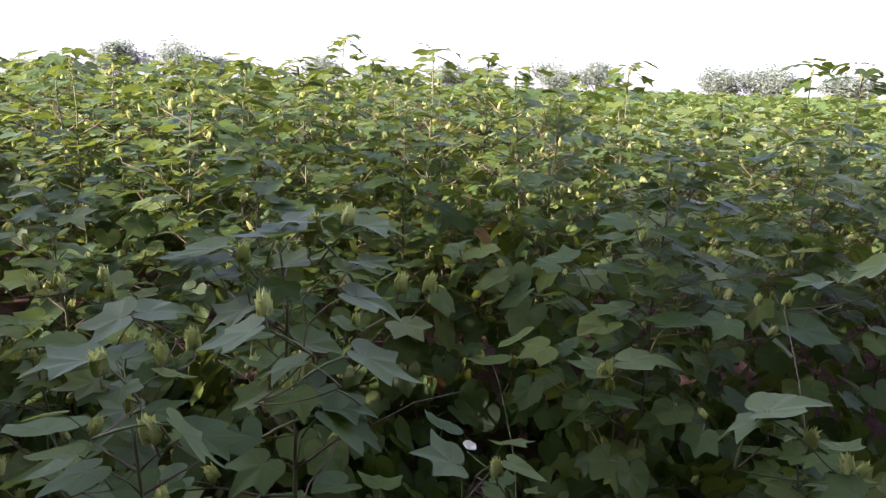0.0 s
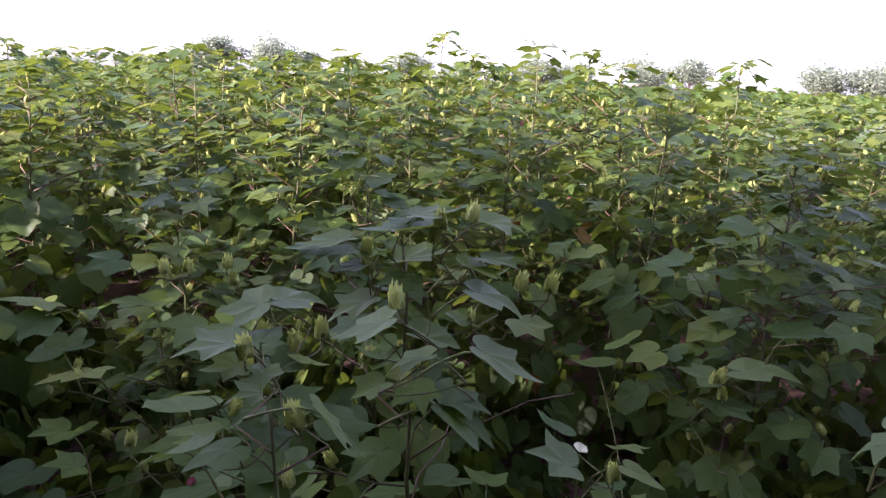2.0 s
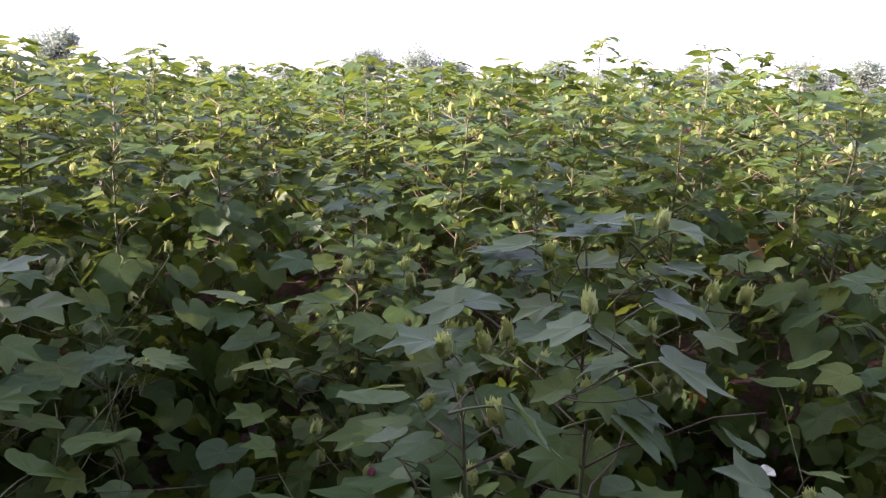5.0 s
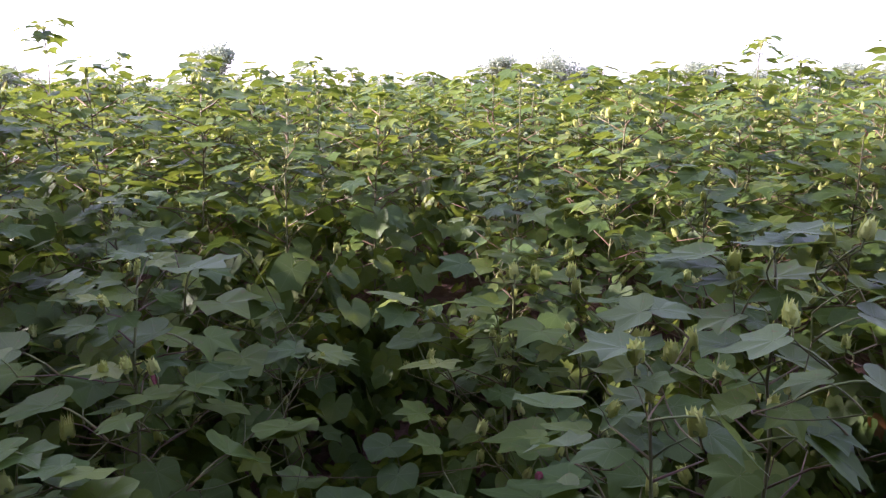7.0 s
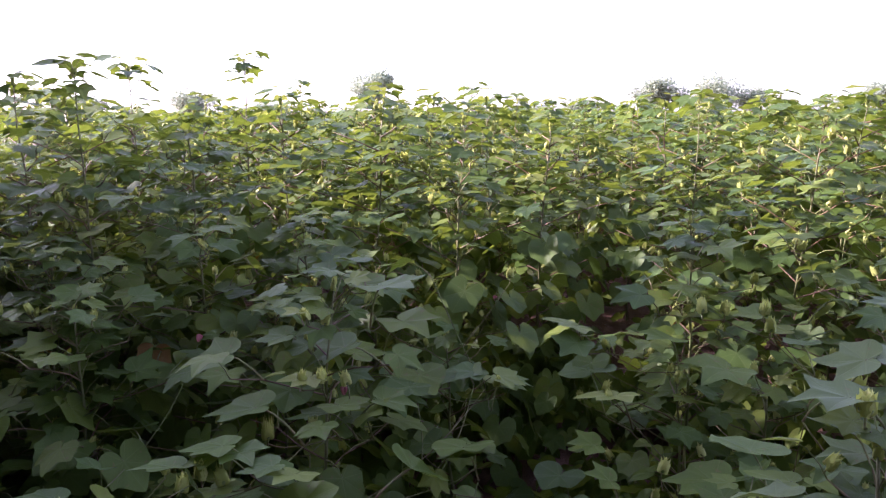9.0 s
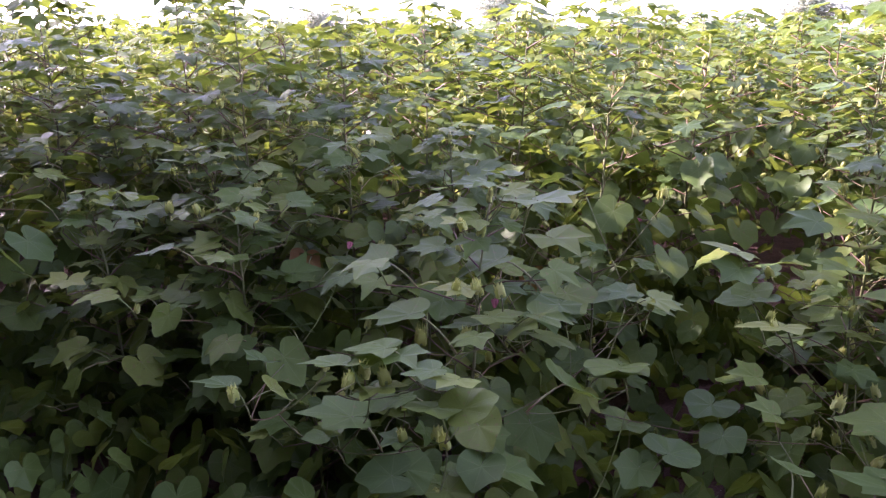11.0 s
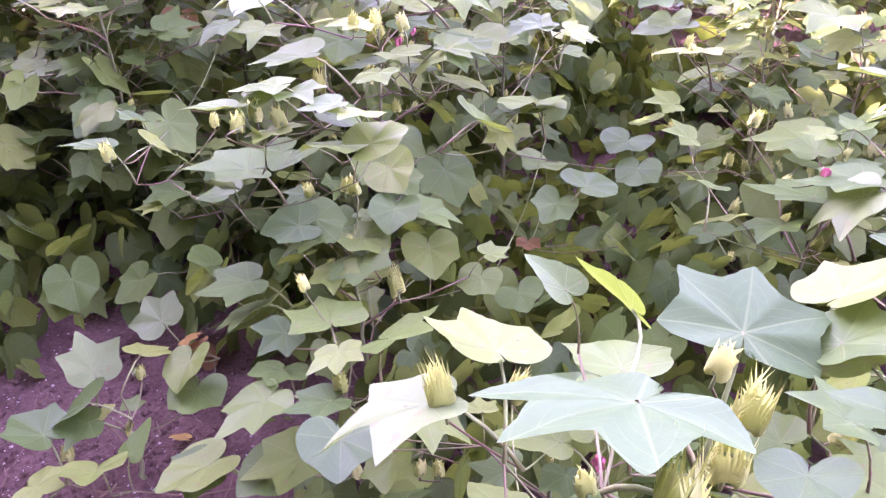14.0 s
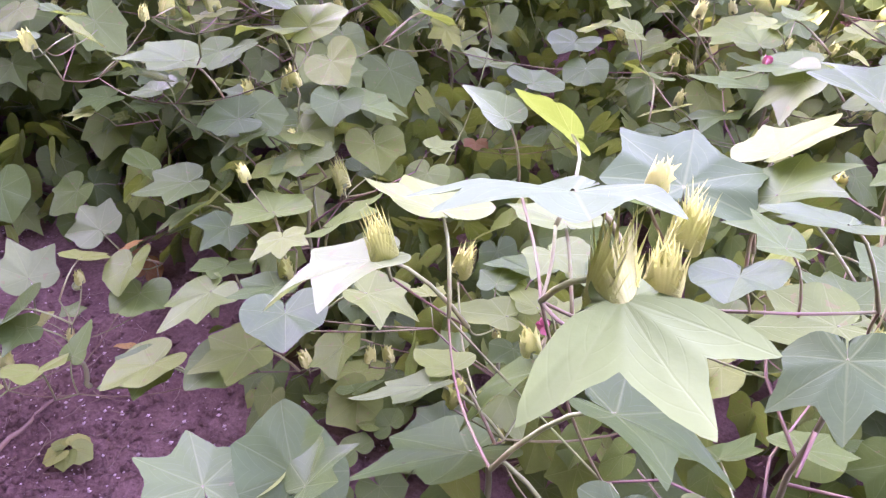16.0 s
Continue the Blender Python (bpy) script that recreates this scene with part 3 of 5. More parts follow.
hero("low", -0.9, 0.02, 0.46, 0.12, 26, LOW, extra=0.0, fruit=0.1, keep=0.3)
hero("bush", -1.98, 1.0, 1.16, 0.36, 21, extra=0.2, fruit=0.2, keep=0.6)
hero("lowbush", -1.6, 0.62, 0.56, 0.28, 34, LOW, extra=0.0, fruit=0.1, keep=0.45)
hero("rightplant", -0.98, 1.58, 0.66, 0.26, 22, LOW, extra=0.0, keep=0.35)
hero("rightback", -1.3, 1.95, 0.8, 0.3, 35, keep=0.4)
hero("soilplant", -1.87, 0.12, 0.17, 0.07, 27, "young low cotton plant on bare soil", extra=0.0, keep=0.3)
hero("far_left", -2.75, 0.62, 1.02, 0.42, 23, extra=0.6)
hero("w2", -2.45, 1.2, 0.95, 0.4, 29, flower=0.08)
hero("w7", -3.2, 0.3, 1.0, 0.42, 38, LOW, extra=0.6, fruit=0.15)
hero("w6", -2.35, 0.68, 0.46, 0.3, 33, LOW, extra=0.8, fruit=0.1)
hero("u3", 0.95, 2.05, 0.6, 0.32, 36, LOW, fruit=0.2)
hero("rusty", -0.2, 3.72, 1.02, 0.34, 39, "cotton plant with reddish dying leaves and faded flowers", extra=0.2)
hero("back", -1.45, 2.3, 1.25, 0.45, 24)
# leaves and bolls that stand out, plant by plant
leaf_on("c1", "heart", (-1.602, 1.856, 0.800), 196, -15, 10, 0.085)
leaf_on("c1", "three", (-0.933, 1.810, 1.030), 46, -6, 0, 0.085)
leaf_on("c1", "three", (-1.249, 1.805, 0.680), 226, -3, -7, 0.085)
boll_on("c1", "bud", (-1.127, 2.040, 0.836))
boll_on("c1", "bud", (-1.464, 1.716, 0.780))
boll_on("c1", "bud", (-0.955, 2.120, 0.816))
boll_on("c1", "bud", (-0.824, 1.850, 0.927))
boll_on("c1", "plump", (-1.031, 1.791, 1.097))
boll_on("c1", "plump", (-1.009, 1.789, 1.052))
boll_on("c1", "plump", (-1.116, 1.739, 1.092))
boll_on("c1", "plump", (-1.166, 1.706, 1.091))
leaf_on("c2", "five", (-1.719, 1.562, 0.796), 351, -10, 14, 0.085)
leaf_on("c2", "three", (-2.084, 1.453, 1.140), 114, -24, 15, 0.085)
leaf_on("c2", "young", (-1.720, 1.500, 0.800), 29, 0, 7, 0.085)
leaf_on("c2", "five", (-2.300, 1.450, 0.950), 88, -10, -1, 0.085)
leaf_on("c4", "three", (-2.574, 1.697, 1.070), 189, -13, 2, 0.085)
boll_on("c4", "faded", (-2.820, 0.847, 0.754))
boll_on("c4", "faded", (-2.660, 1.270, 0.618))
leaf_on("rusty", "dry", (-0.360, 3.600, 0.920), 60, -30, 10, 0.080)
leaf_on("rusty", "dry", (-0.220, 3.500, 0.860), 160, -25, -8, 0.075)
leaf_on("rusty", "dry", (-0.050, 3.580, 0.900), 250, -35, 12, 0.080)
leaf_on("rusty", "dry", (-0.120, 3.500, 0.800), 200, -20, 0, 0.070)
leaf_on("rusty", "dry", (-0.300, 3.520, 0.780), 120, -40, 5, 0.075)
leaf_on("rusty", "dry", (0.020, 3.620, 0.820), 290, -30, -12, 0.070)
boll_on("rusty", "faded", (-0.330, 3.620, 1.080))
boll_on("rusty", "cream", (-0.240, 3.600, 1.100))
boll_on("rusty", "faded", (-0.120, 3.580, 1.060))
boll_on("rusty", "bud", (-0.200, 3.550, 1.120))
boll_on("rusty", "bud", (-0.020, 3.600, 1.100))
boll_on("rusty", "cream", (-0.060, 3.660, 1.130))
boll_on("rusty", "faded", (-0.400, 3.900, 1.400))
leaf_on("second", "pale", (-0.626, 1.010, 1.208), 123, 2, 3, 0.095)
leaf_on("second", "pale", (-0.642, 1.154, 1.228), 101, -17, -24, 0.086)
leaf_on("second", "pale", (-0.621, 1.206, 1.223), -54, 3, 7, 0.082)
leaf_on("second", "pale", (-0.631, 1.148, 1.063), 132, 5, 6, 0.081)
leaf_on("second", "pale", (-0.442, 0.914, 1.155), -65, -48, -8, 0.092)
leaf_on("second", "heart", (-0.840, 1.218, 0.972), 60, -3, 9, 0.102)
leaf_on("second", "pale", (-0.724, 1.025, 0.997), 68, -18, 6, 0.100)
leaf_on("second", "olive", (-0.732, 1.124, 0.983), 97, 1, -0, 0.080)
leaf_on("second", "three", (-0.621, 1.134, 0.996), 178, 6, -24, 0.076)
leaf_on("second", "three", (-0.666, 1.185, 1.007), 163, 0, 0, 0.080)
boll_on("second", "plump", (-0.602, 1.007, 1.186))
boll_on("second", "plump", (-0.657, 1.185, 1.141))
boll_on("second", "plump", (-0.586, 1.187, 1.133))
boll_on("second", "plump", (-0.576, 1.288, 1.122))
boll_on("second", "plump", (-0.474, 0.907, 1.135))
leaf_on("second", "three", (-0.709, 1.256, 1.105), -115, 1, 0, 0.080)
leaf_on("first", "pale", (-0.415, 1.144, 1.220), 106, -21, -3, 0.095)
leaf_on("first", "pale", (-0.349, 1.184, 1.150), 101, -16, 4, 0.077)
leaf_on("first", "heart", (-0.410, 1.488, 1.071), -82, -11, 4, 0.088)
leaf_on("first", "pale", (-0.253, 1.331, 1.109), -88, -23, -1, 0.125)
leaf_on("first", "pale", (-0.277, 1.353, 1.225), -85, -13, 3, 0.098)
leaf_on("first", "pale", (-0.542, 1.473, 1.146), 125, -14, -1, 0.096)
leaf_on("first", "pale", (-0.554, 1.490, 1.226), 124, -10, 2, 0.080)
leaf_on("first", "pale", (-0.597, 1.493, 1.250), 123, -3, -0, 0.082)
leaf_on("first", "three", (-0.610, 1.498, 1.273), 119, -6, 0, 0.103)
leaf_on("first", "pale", (-0.416, 1.425, 1.357), -78, 11, 3, 0.088)
leaf_on("first", "three", (-0.403, 1.420, 1.333), 113, -1, 6, 0.141)
leaf_on("first", "three", (-0.288, 1.481, 1.340), -83, -3, 2, 0.107)
leaf_on("first", "young", (-0.191, 1.442, 1.142), -136, -6, 3, 0.078)
leaf_on("first", "three", (-0.344, 1.456, 0.915), -86, -28, 4, 0.142)
leaf_on("first", "three", (-0.383, 1.467, 0.974), 127, -17, 0, 0.109)
leaf_on("first", "three", (-0.342, 1.508, 0.917), -88, -4, -0, 0.101)
leaf_on("first", "three", (-0.463, 1.499, 1.242), -73, 13, -0, 0.107)
leaf_on("first", "three", (-0.300, 1.362, 1.273), -71, -13, 4, 0.082)
boll_on("first", "plump", (-0.539, 1.486, 1.204))
boll_on("first", "plump", (-0.548, 1.495, 1.246))
boll_on("first", "plump", (-0.391, 1.151, 1.244))
boll_on("first", "plump", (-0.409, 1.472, 1.000))
boll_on("first", "plump", (-0.382, 1.414, 1.303))
boll_on("first", "plump", (-0.311, 1.429, 1.349))
boll_on("first", "plump", (-0.143, 1.459, 1.207))
boll_on("first", "plump", (-0.205, 1.455, 1.205))
boll_on("first", "plump", (-0.369, 1.421, 1.331))
leaf_on("centre", "heart", (-0.109, 1.527, 0.874), 10, -0, 26, 0.068)
leaf_on("centre", "three", (0.037, 1.528, 0.841), -151, 22, -10, 0.077)
leaf_on("centre", "pale", (-0.079, 1.398, 0.857), 101, 30, -10, 0.100)
leaf_on("centre", "lance", (0.046, 1.406, 0.861), -112, -13, -0, 0.082)
leaf_on("centre", "heart", (0.005, 2.270, 0.740), 27, -4, -1, 0.099)
boll_on("centre", "cream", (-0.048, 1.603, 0.781))
boll_on("centre", "plump", (0.017, 1.398, 0.831))
boll_on("centre", "plump", (0.081, 2.322, 0.708))
leaf_on("centre", "heart", (-0.337, 1.482, 0.736), 136, 15, -0, 0.076)
leaf_on("tallright", "pale", (0.334, 2.109, 0.799), 90, 13, -10, 0.103)
leaf_on("tallright", "pale", (0.423, 2.102, 0.835), -104, 14, 0, 0.147)
leaf_on("tallright", "three", (0.359, 2.075, 0.733), -145, 0, -3, 0.119)
boll_on("tallright", "plump", (0.356, 2.090, 0.799))
boll_on("tallright", "plump", (0.335, 2.085, 0.785))
boll_on("tallright", "plump", (0.367, 2.079, 0.750))
leaf_on("tallright", "heart", (0.497, 2.350, 0.405), 172, -29, 12, 0.092)
leaf_on("tallright", "heart", (0.546, 2.134, 0.947), -101, 15, -0, 0.108)
boll_on("tallright", "bud", (0.704, 2.162, 1.027))
boll_on("tallright", "bud", (0.760, 2.066, 1.041))
leaf_on("edge", "pale", (0.552, 1.432, 0.977), 72, -25, 4, 0.096)
leaf_on("edge", "pale", (0.568, 1.438, 0.996), -101, 23, -3, 0.125)
boll_on("edge", "plump", (0.568, 1.428, 0.954))
boll_on("edge", "plump", (0.655, 1.427, 0.929))
boll_on("edge", "plump", (0.737, 1.420, 0.874))
boll_on("edge", "bud", (0.720, 1.784, 1.126))
leaf_on("edge", "three", (0.898, 1.721, 1.252), 82, -33, -3, 0.084)
leaf_on("edge", "three", (0.847, 1.902, 1.158), 104, -7, 0, 0.081)
leaf_on("rightback", "heart", (-1.637, 1.202, 0.692), -38, 9, -3, 0.104)
leaf_on("rightback", "young", (-1.409, 1.688, 0.789), -175, 11, 9, 0.140)
boll_on("rightback", "bud", (-1.416, 1.669, 0.776))
leaf_on("rightback", "three", (-1.759, 1.385, 0.855), -144, -6, 16, 0.103)
leaf_on("rightback", "young", (-1.704, 1.493, 0.827), -57, -11, 6, 0.092)
boll_on("rightback", "bud", (-1.704, 1.470, 0.801))
leaf_on("rightback", "heart", (-1.584, 1.808, 0.791), 57, -1, -7, 0.129)
boll_on("rightback", "bud", (-1.571, 1.746, 0.710))
leaf_on("rightback", "young", (-1.098, 1.846, 0.848), 146, -32, -10, 0.074)
leaf_on("rightback", "three", (-1.140, 1.848, 0.896), 173, 6, -6, 0.149)
leaf_on("rightback", "heart", (-1.598, 1.246, 0.711), -139, 13, 5, 0.086)
leaf_on("rightback", "young", (-1.636, 1.126, 0.659), -115, -34, -26, 0.077)
leaf_on("rightback", "heart", (-1.606, 1.016, 0.733), -0, -28, 15, 0.115)
leaf_on("rightback", "dry", (-1.520, 1.119, 0.380), -141, 4, 0, 0.048)
leaf_on("rightback", "three", (-1.861, 1.246, 0.819), -157, 2, -4, 0.114)
leaf_on("rightback", "heart", (-1.421, 1.221, 0.546), -7, -4, 7, 0.100)
leaf_on("rightback", "heart", (-1.460, 1.148, 0.511), -164, -14, -13, 0.081)
leaf_on("rightback", "heart", (-1.380, 1.234, 0.423), -150, 11, 39, 0.096)
leaf_on("rightback", "heart", (-1.436, 1.495, 0.490), -159, -13, 7, 0.090)
leaf_on("rightback", "heart", (-1.536, 1.586, 0.515), -171, 6, -1, 0.106)
leaf_on("rightback", "heart", (-1.605, 1.272, 0.529), -171, 17, -7, 0.099)
leaf_on("c2", "three", (-1.883, 1.182, 0.803), -52, -1, 13, 0.129)
leaf_on("c2", "three", (-1.950, 1.226, 1.122), -100, 12, 3, 0.155)
leaf_on("bush", "three", (-2.081, 1.426, 0.943), -97, 2, 3, 0.170)
leaf_on("bush", "three", (-2.017, 1.442, 0.763), -118, -7, 4, 0.151)
leaf_on("bush", "three", (-2.191, 1.347, 1.067), -43, -0, 6, 0.143)
leaf_on("bush", "three", (-2.277, 1.271, 1.116), 146, 1, -9, 0.096)
leaf_on("bush", "three", (-2.214, 1.344, 1.143), 81, 3, 7, 0.102)
leaf_on("bush", "three", (-2.122, 0.985, 0.985), 144, -6, -9, 0.088)
leaf_on("bush", "three", (-1.993, 1.108, 0.950), 153, -11, 0, 0.152)
boll_on("bush", "plump", (-2.070, 1.033, 0.964))
boll_on("bush", "faded", (-2.056, 1.218, 0.804))
boll_on("bush", "plump", (-2.026, 1.941, 1.012))
boll_on("bush", "faded", (-2.535, 2.466, 0.729))
leaf_on("bush", "three", (-1.936, 0.762, 0.881), 134, -6, 0, 0.140)
leaf_on("bush", "heart", (-1.989, 0.909, 0.872), -133, -15, -8, 0.088)
leaf_on("bush", "three", (-1.859, 0.926, 0.839), 150, -3, 11, 0.104)
leaf_on("bush", "five", (-1.756, 0.570, 0.904), 134, -1, 7, 0.107)
leaf_on("bush", "three", (-1.815, 0.475, 0.867), 151, 7, 12, 0.094)
leaf_on("bush", "heart", (-2.534, 0.672, 0.654), 87, -23, -28, 0.071)
leaf_on("bush", "heart", (-2.192, 0.446, 0.739), -155, 30, -9, 0.071)
leaf_on("bush", "heart", (-1.943, 0.371, 0.779), 5, -37, 17, 0.064)
leaf_on("bush", "three", (-2.110, 0.316, 0.739), 150, 13, 11, 0.092)
leaf_on("bush", "three", (-2.151, 0.517, 0.618), 31, -36, 29, 0.064)
leaf_on("bush", "three", (-1.848, 0.470, 0.679), 172, 28, -0, 0.055)
leaf_on("bush", "heart", (-1.731, 0.479, 0.854), 12, -45, 41, 0.053)
leaf_on("bush", "heart", (-1.585, 0.578, 0.823), -164, 20, 8, 0.089)
leaf_on("bush", "heart", (-1.539, 0.626, 0.825), -18, 21, 10, 0.081)
leaf_on("bush", "three", (-2.004, 0.723, 0.561), 109, -46, -34, 0.067)
leaf_on("bush", "three", (-1.852, 0.747, 0.579), -109, -16, -45, 0.062)
boll_on("bush", "big", (-1.979, 0.822, 0.761))
boll_on("bush", "faded", (-2.760, 1.316, 0.575))
boll_on("bush", "plump", (-1.984, 0.286, 0.760))
boll_on("bush", "plump", (-1.830, 0.860, 0.810))
boll_on("bush", "bud", (-2.061, 0.567, 0.725))
boll_on("bush", "plump", (-1.741, 0.458, 0.842))
boll_on("bush", "plump", (-1.822, 0.760, 0.561))
boll_on("bush", "plump", (-1.878, 0.693, 0.551))
leaf_on("bush", "young", (-1.746, 0.987, 0.853), -94, 28, 22, 0.098)
leaf_on("bush", "three", (-1.730, 1.029, 0.881), -45, -4, 4, 0.104)
boll_on("bush", "faded", (-2.624, 0.965, 0.858))
boll_on("bush", "faded", (-1.926, 1.048, 0.835))
leaf_on("bush", "three", (-1.765, 0.546, 0.887), 165, -9, -3, 0.074)
leaf_on("bush", "three", (-1.726, 0.588, 0.891), -96, 10, 1, 0.092)
leaf_on("bush", "three", (-1.619, 0.606, 0.891), 158, -0, 3, 0.074)
leaf_on("bush", "heart", (-1.649, 0.625, 0.853), -55, -12, 7, 0.064)
leaf_on("bush", "heart", (-2.041, 0.729, 0.609), 161, 1, -10, 0.091)
leaf_on("bush", "three", (-1.886, 0.691, 0.557), 173, -2, -0, 0.075)
leaf_on("bush", "three", (-1.811, 0.937, 0.871), -96, 10, 1, 0.098)
leaf_on("bush", "young", (-1.896, 0.909, 0.935), -162, 3, 0, 0.095)
boll_on("bush", "plump", (-1.902, 0.888, 0.918))
boll_on("bush", "plump", (-1.866, 0.929, 0.923))
boll_on("bush", "plump", (-1.816, 0.974, 0.916))
boll_on("bush", "plump", (-1.757, 0.513, 0.844))
boll_on("bush", "plump", (-1.717, 0.545, 0.833))
leaf_on("bush", "young", (-1.730, 0.526, 0.827), -94, 17, 0, 0.094)
leaf_on("bush", "young", (-1.574, 0.638, 0.876), -155, 18, 0, 0.094)
leaf_on("lowbush", "heart", (-1.682, 0.530, 0.621), 147, 4, -13, 0.088)
leaf_on("lowbush", "heart", (-1.689, 0.577, 0.615), -93, -20, 11, 0.085)
leaf_on("lowbush", "three", (-1.560, 0.773, 0.603), -39, -12, -1, 0.106)
leaf_on("lowbush", "three", (-1.558, 0.594, 0.553), -137, 7, 16, 0.107)
leaf_on("lowbush", "five", (-1.469, 0.439, 0.532), 63, -6, 0, 0.129)
leaf_on("lowbush", "three", (-1.337, 0.473, 0.543), -86, 37, -2, 0.129)
leaf_on("lowbush", "young", (-1.364, 0.381, 0.555), -130, 8, 12, 0.080)
leaf_on("lowbush", "three", (-1.322, 0.324, 0.501), 164, 9, 13, 0.087)
leaf_on("lowbush", "five", (-1.478, 0.280, 0.428), 176, -6, 15, 0.127)
leaf_on("lowbush", "three", (-1.765, 0.452, 0.404), -144, 17, 32, 0.148)
leaf_on("lowbush", "heart", (-2.012, 0.467, 0.394), 178, 48, -21, 0.090)
leaf_on("lowbush", "three", (-1.807, 0.452, 0.451), 159, 2, -0, 0.119)
leaf_on("lowbush", "three", (-1.574, 0.396, 0.467), -171, 5, -17, 0.082)
leaf_on("lowbush", "three", (-1.831, 0.515, 0.710), 151, 13, -0, 0.134)
boll_on("lowbush", "big", (-1.502, 0.644, 0.473))
boll_on("lowbush", "plump", (-1.335, 0.359, 0.498))
boll_on("lowbush", "bud", (-1.526, 0.428, 0.583))
boll_on("lowbush", "plump", (-1.646, 0.661, 0.658))
leaf_on("lowbush", "heart", (-1.650, 0.764, 0.682), -115, -10, 31, 0.083)
leaf_on("lowbush", "heart", (-1.616, 0.643, 0.570), -90, 3, 3, 0.095)
leaf_on("lowbush", "heart", (-1.540, 0.777, 0.512), -126, -12, 0, 0.093)
leaf_on("lowbush", "heart", (-1.455, 0.859, 0.432), -159, -9, -2, 0.074)
leaf_on("lowbush", "heart", (-1.389, 0.928, 0.380), -123, 11, 18, 0.081)
leaf_on("lowbush", "three", (-1.549, 0.362, 0.404), -143, 22, 0, 0.092)
leaf_on("lowbush", "heart", (-1.917, 0.486, 0.626), 103, -4, -6, 0.073)
leaf_on("lowbush", "three", (-1.727, 1.391, 0.864), 178, 2, -8, 0.087)
leaf_on("lowbush", "heart", (-1.594, 1.198, 0.729), -162, 18, 10, 0.116)
leaf_on("lowbush", "heart", (-1.665, 0.792, 0.637), -95, -4, 5, 0.082)
leaf_on("lowbush", "heart", (-1.574, 0.710, 0.631), -145, -8, 0, 0.080)
leaf_on("soilplant", "pale", (-2.090, 0.330, 0.248), 84, 22, -21, 0.110)
leaf_on("soilplant", "pale", (-2.025, 0.125, 0.253), 87, 45, 11, 0.111)
leaf_on("soilplant", "heart", (-1.914, -0.033, 0.240), 112, 14, 15, 0.102)
leaf_on("soilplant", "heart", (-1.921, 0.065, 0.260), 127, -28, 0, 0.093)
leaf_on("soilplant", "lance", (-1.726, 0.078, 0.242), 24, 29, 0, 0.081)
leaf_on("soilplant", "heart", (-1.568, 0.169, 0.258), 175, 6, 13, 0.104)
leaf_on("soilplant", "heart", (-1.722, 0.008, 0.255), -120, 33, 0, 0.093)
leaf_on("soilplant", "heart", (-1.832, 0.282, 0.301), -149, -10, 20, 0.087)
leaf_on("soilplant", "heart", (-1.794, 0.270, 0.247), -134, 3, -0, 0.094)
leaf_on("soilplant", "young", (-1.800, -0.096, 0.228), -60, 18, -0, 0.092)
leaf_on("soilplant", "dry", (-1.998, 0.348, 0.232), -71, 26, 0, 0.048)
leaf_on("soilplant", "dry", (-1.971, 0.361, 0.218), 105, -26, 0, 0.048)
boll_on("soilplant", "plump", (-1.898, -0.010, 0.155))
boll_on("soilplant", "bud", (-1.910, 0.192, 0.258))
leaf_on("soilplant", "young", (-1.928, 0.220, 0.308), 28, -24, -0, 0.093)
leaf_on("rightplant", "three", (-1.136, 1.268, 0.633), 47, -8, 20, 0.096)
leaf_on("rightplant", "three", (-1.242, 1.810, 0.652), 39, 13, 3, 0.103)
leaf_on("rightplant", "three", (-1.014, 1.565, 0.655), 39, 14, -11, 0.106)
leaf_on("rightplant", "three", (-0.951, 1.420, 0.613), 110, 1, 11, 0.149)
leaf_on("rightplant", "young", (-1.073, 1.276, 0.572), 159, 4, 31, 0.090)
boll_on("rightplant", "bud", (-1.090, 1.336, 0.551))
boll_on("rightplant", "faded", (-0.940, 1.401, 0.670))
boll_on("rightplant", "plump", (-1.147, 1.479, 0.708))
boll_on("rightplant", "bud", (-0.893, 1.432, 0.542))
boll_on("rightplant", "bud", (-0.871, 1.474, 0.563))
leaf_on("rightplant", "three", (-1.288, 1.461, 0.641), 132, 24, -12, 0.081)
leaf_on("rightplant", "three", (-0.862, 1.413, 0.691), 120, -7, 9, 0.136)
leaf_on("rightplant", "three", (-0.984, 1.351, 0.555), 176, 10, 22, 0.114)
leaf_on("rightplant", "three", (-1.081, 1.655, 0.642), 107, -10, -5, 0.142)
leaf_on("rightplant", "three", (-0.972, 1.649, 0.699), 57, -28, -26, 0.111)
leaf_on("rightplant", "pale", (-0.838, 1.347, 0.685), 122, -36, -7, 0.127)
leaf_on("rightplant", "young", (-1.651, 1.825, 0.928), -179, 16, -8, 0.128)
leaf_on("rightplant", "three", (-1.342, 1.881, 0.937), 172, 14, -1, 0.125)
leaf_on("rightplant", "three", (-1.396, 1.553, 0.677), 137, 12, -14, 0.085)
leaf_on("near", "lime", (-0.619, 0.135, 1.014), -121, -6, -3, 0.112)
leaf_on("near", "sky_sheen", (-0.689, 0.178, 1.044), 171, 21, 20, 0.134)
leaf_on("near", "three", (-0.975, 0.362, 0.803), 60, -6, 15, 0.118)
leaf_on("near", "lance", (-0.837, 0.297, 1.004), 90, 25, 0, 0.060)
leaf_on("near", "sky_sheen", (-0.761, 0.591, 0.821), 22, 10, 6, 0.165)
leaf_on("near", "three", (-0.666, 0.666, 0.813), -57, 38, -13, 0.116)
leaf_on("near", "three", (-0.700, 0.750, 0.826), -28, 19, -29, 0.122)
leaf_on("near", "three", (-0.594, 0.644, 0.975), 62, 11, 8, 0.105)
leaf_on("near", "three", (-0.547, 0.396, 0.966), 155, 18, 20, 0.088)
leaf_on("near", "three", (-0.622, 0.177, 0.861), -78, -0, -27, 0.109)
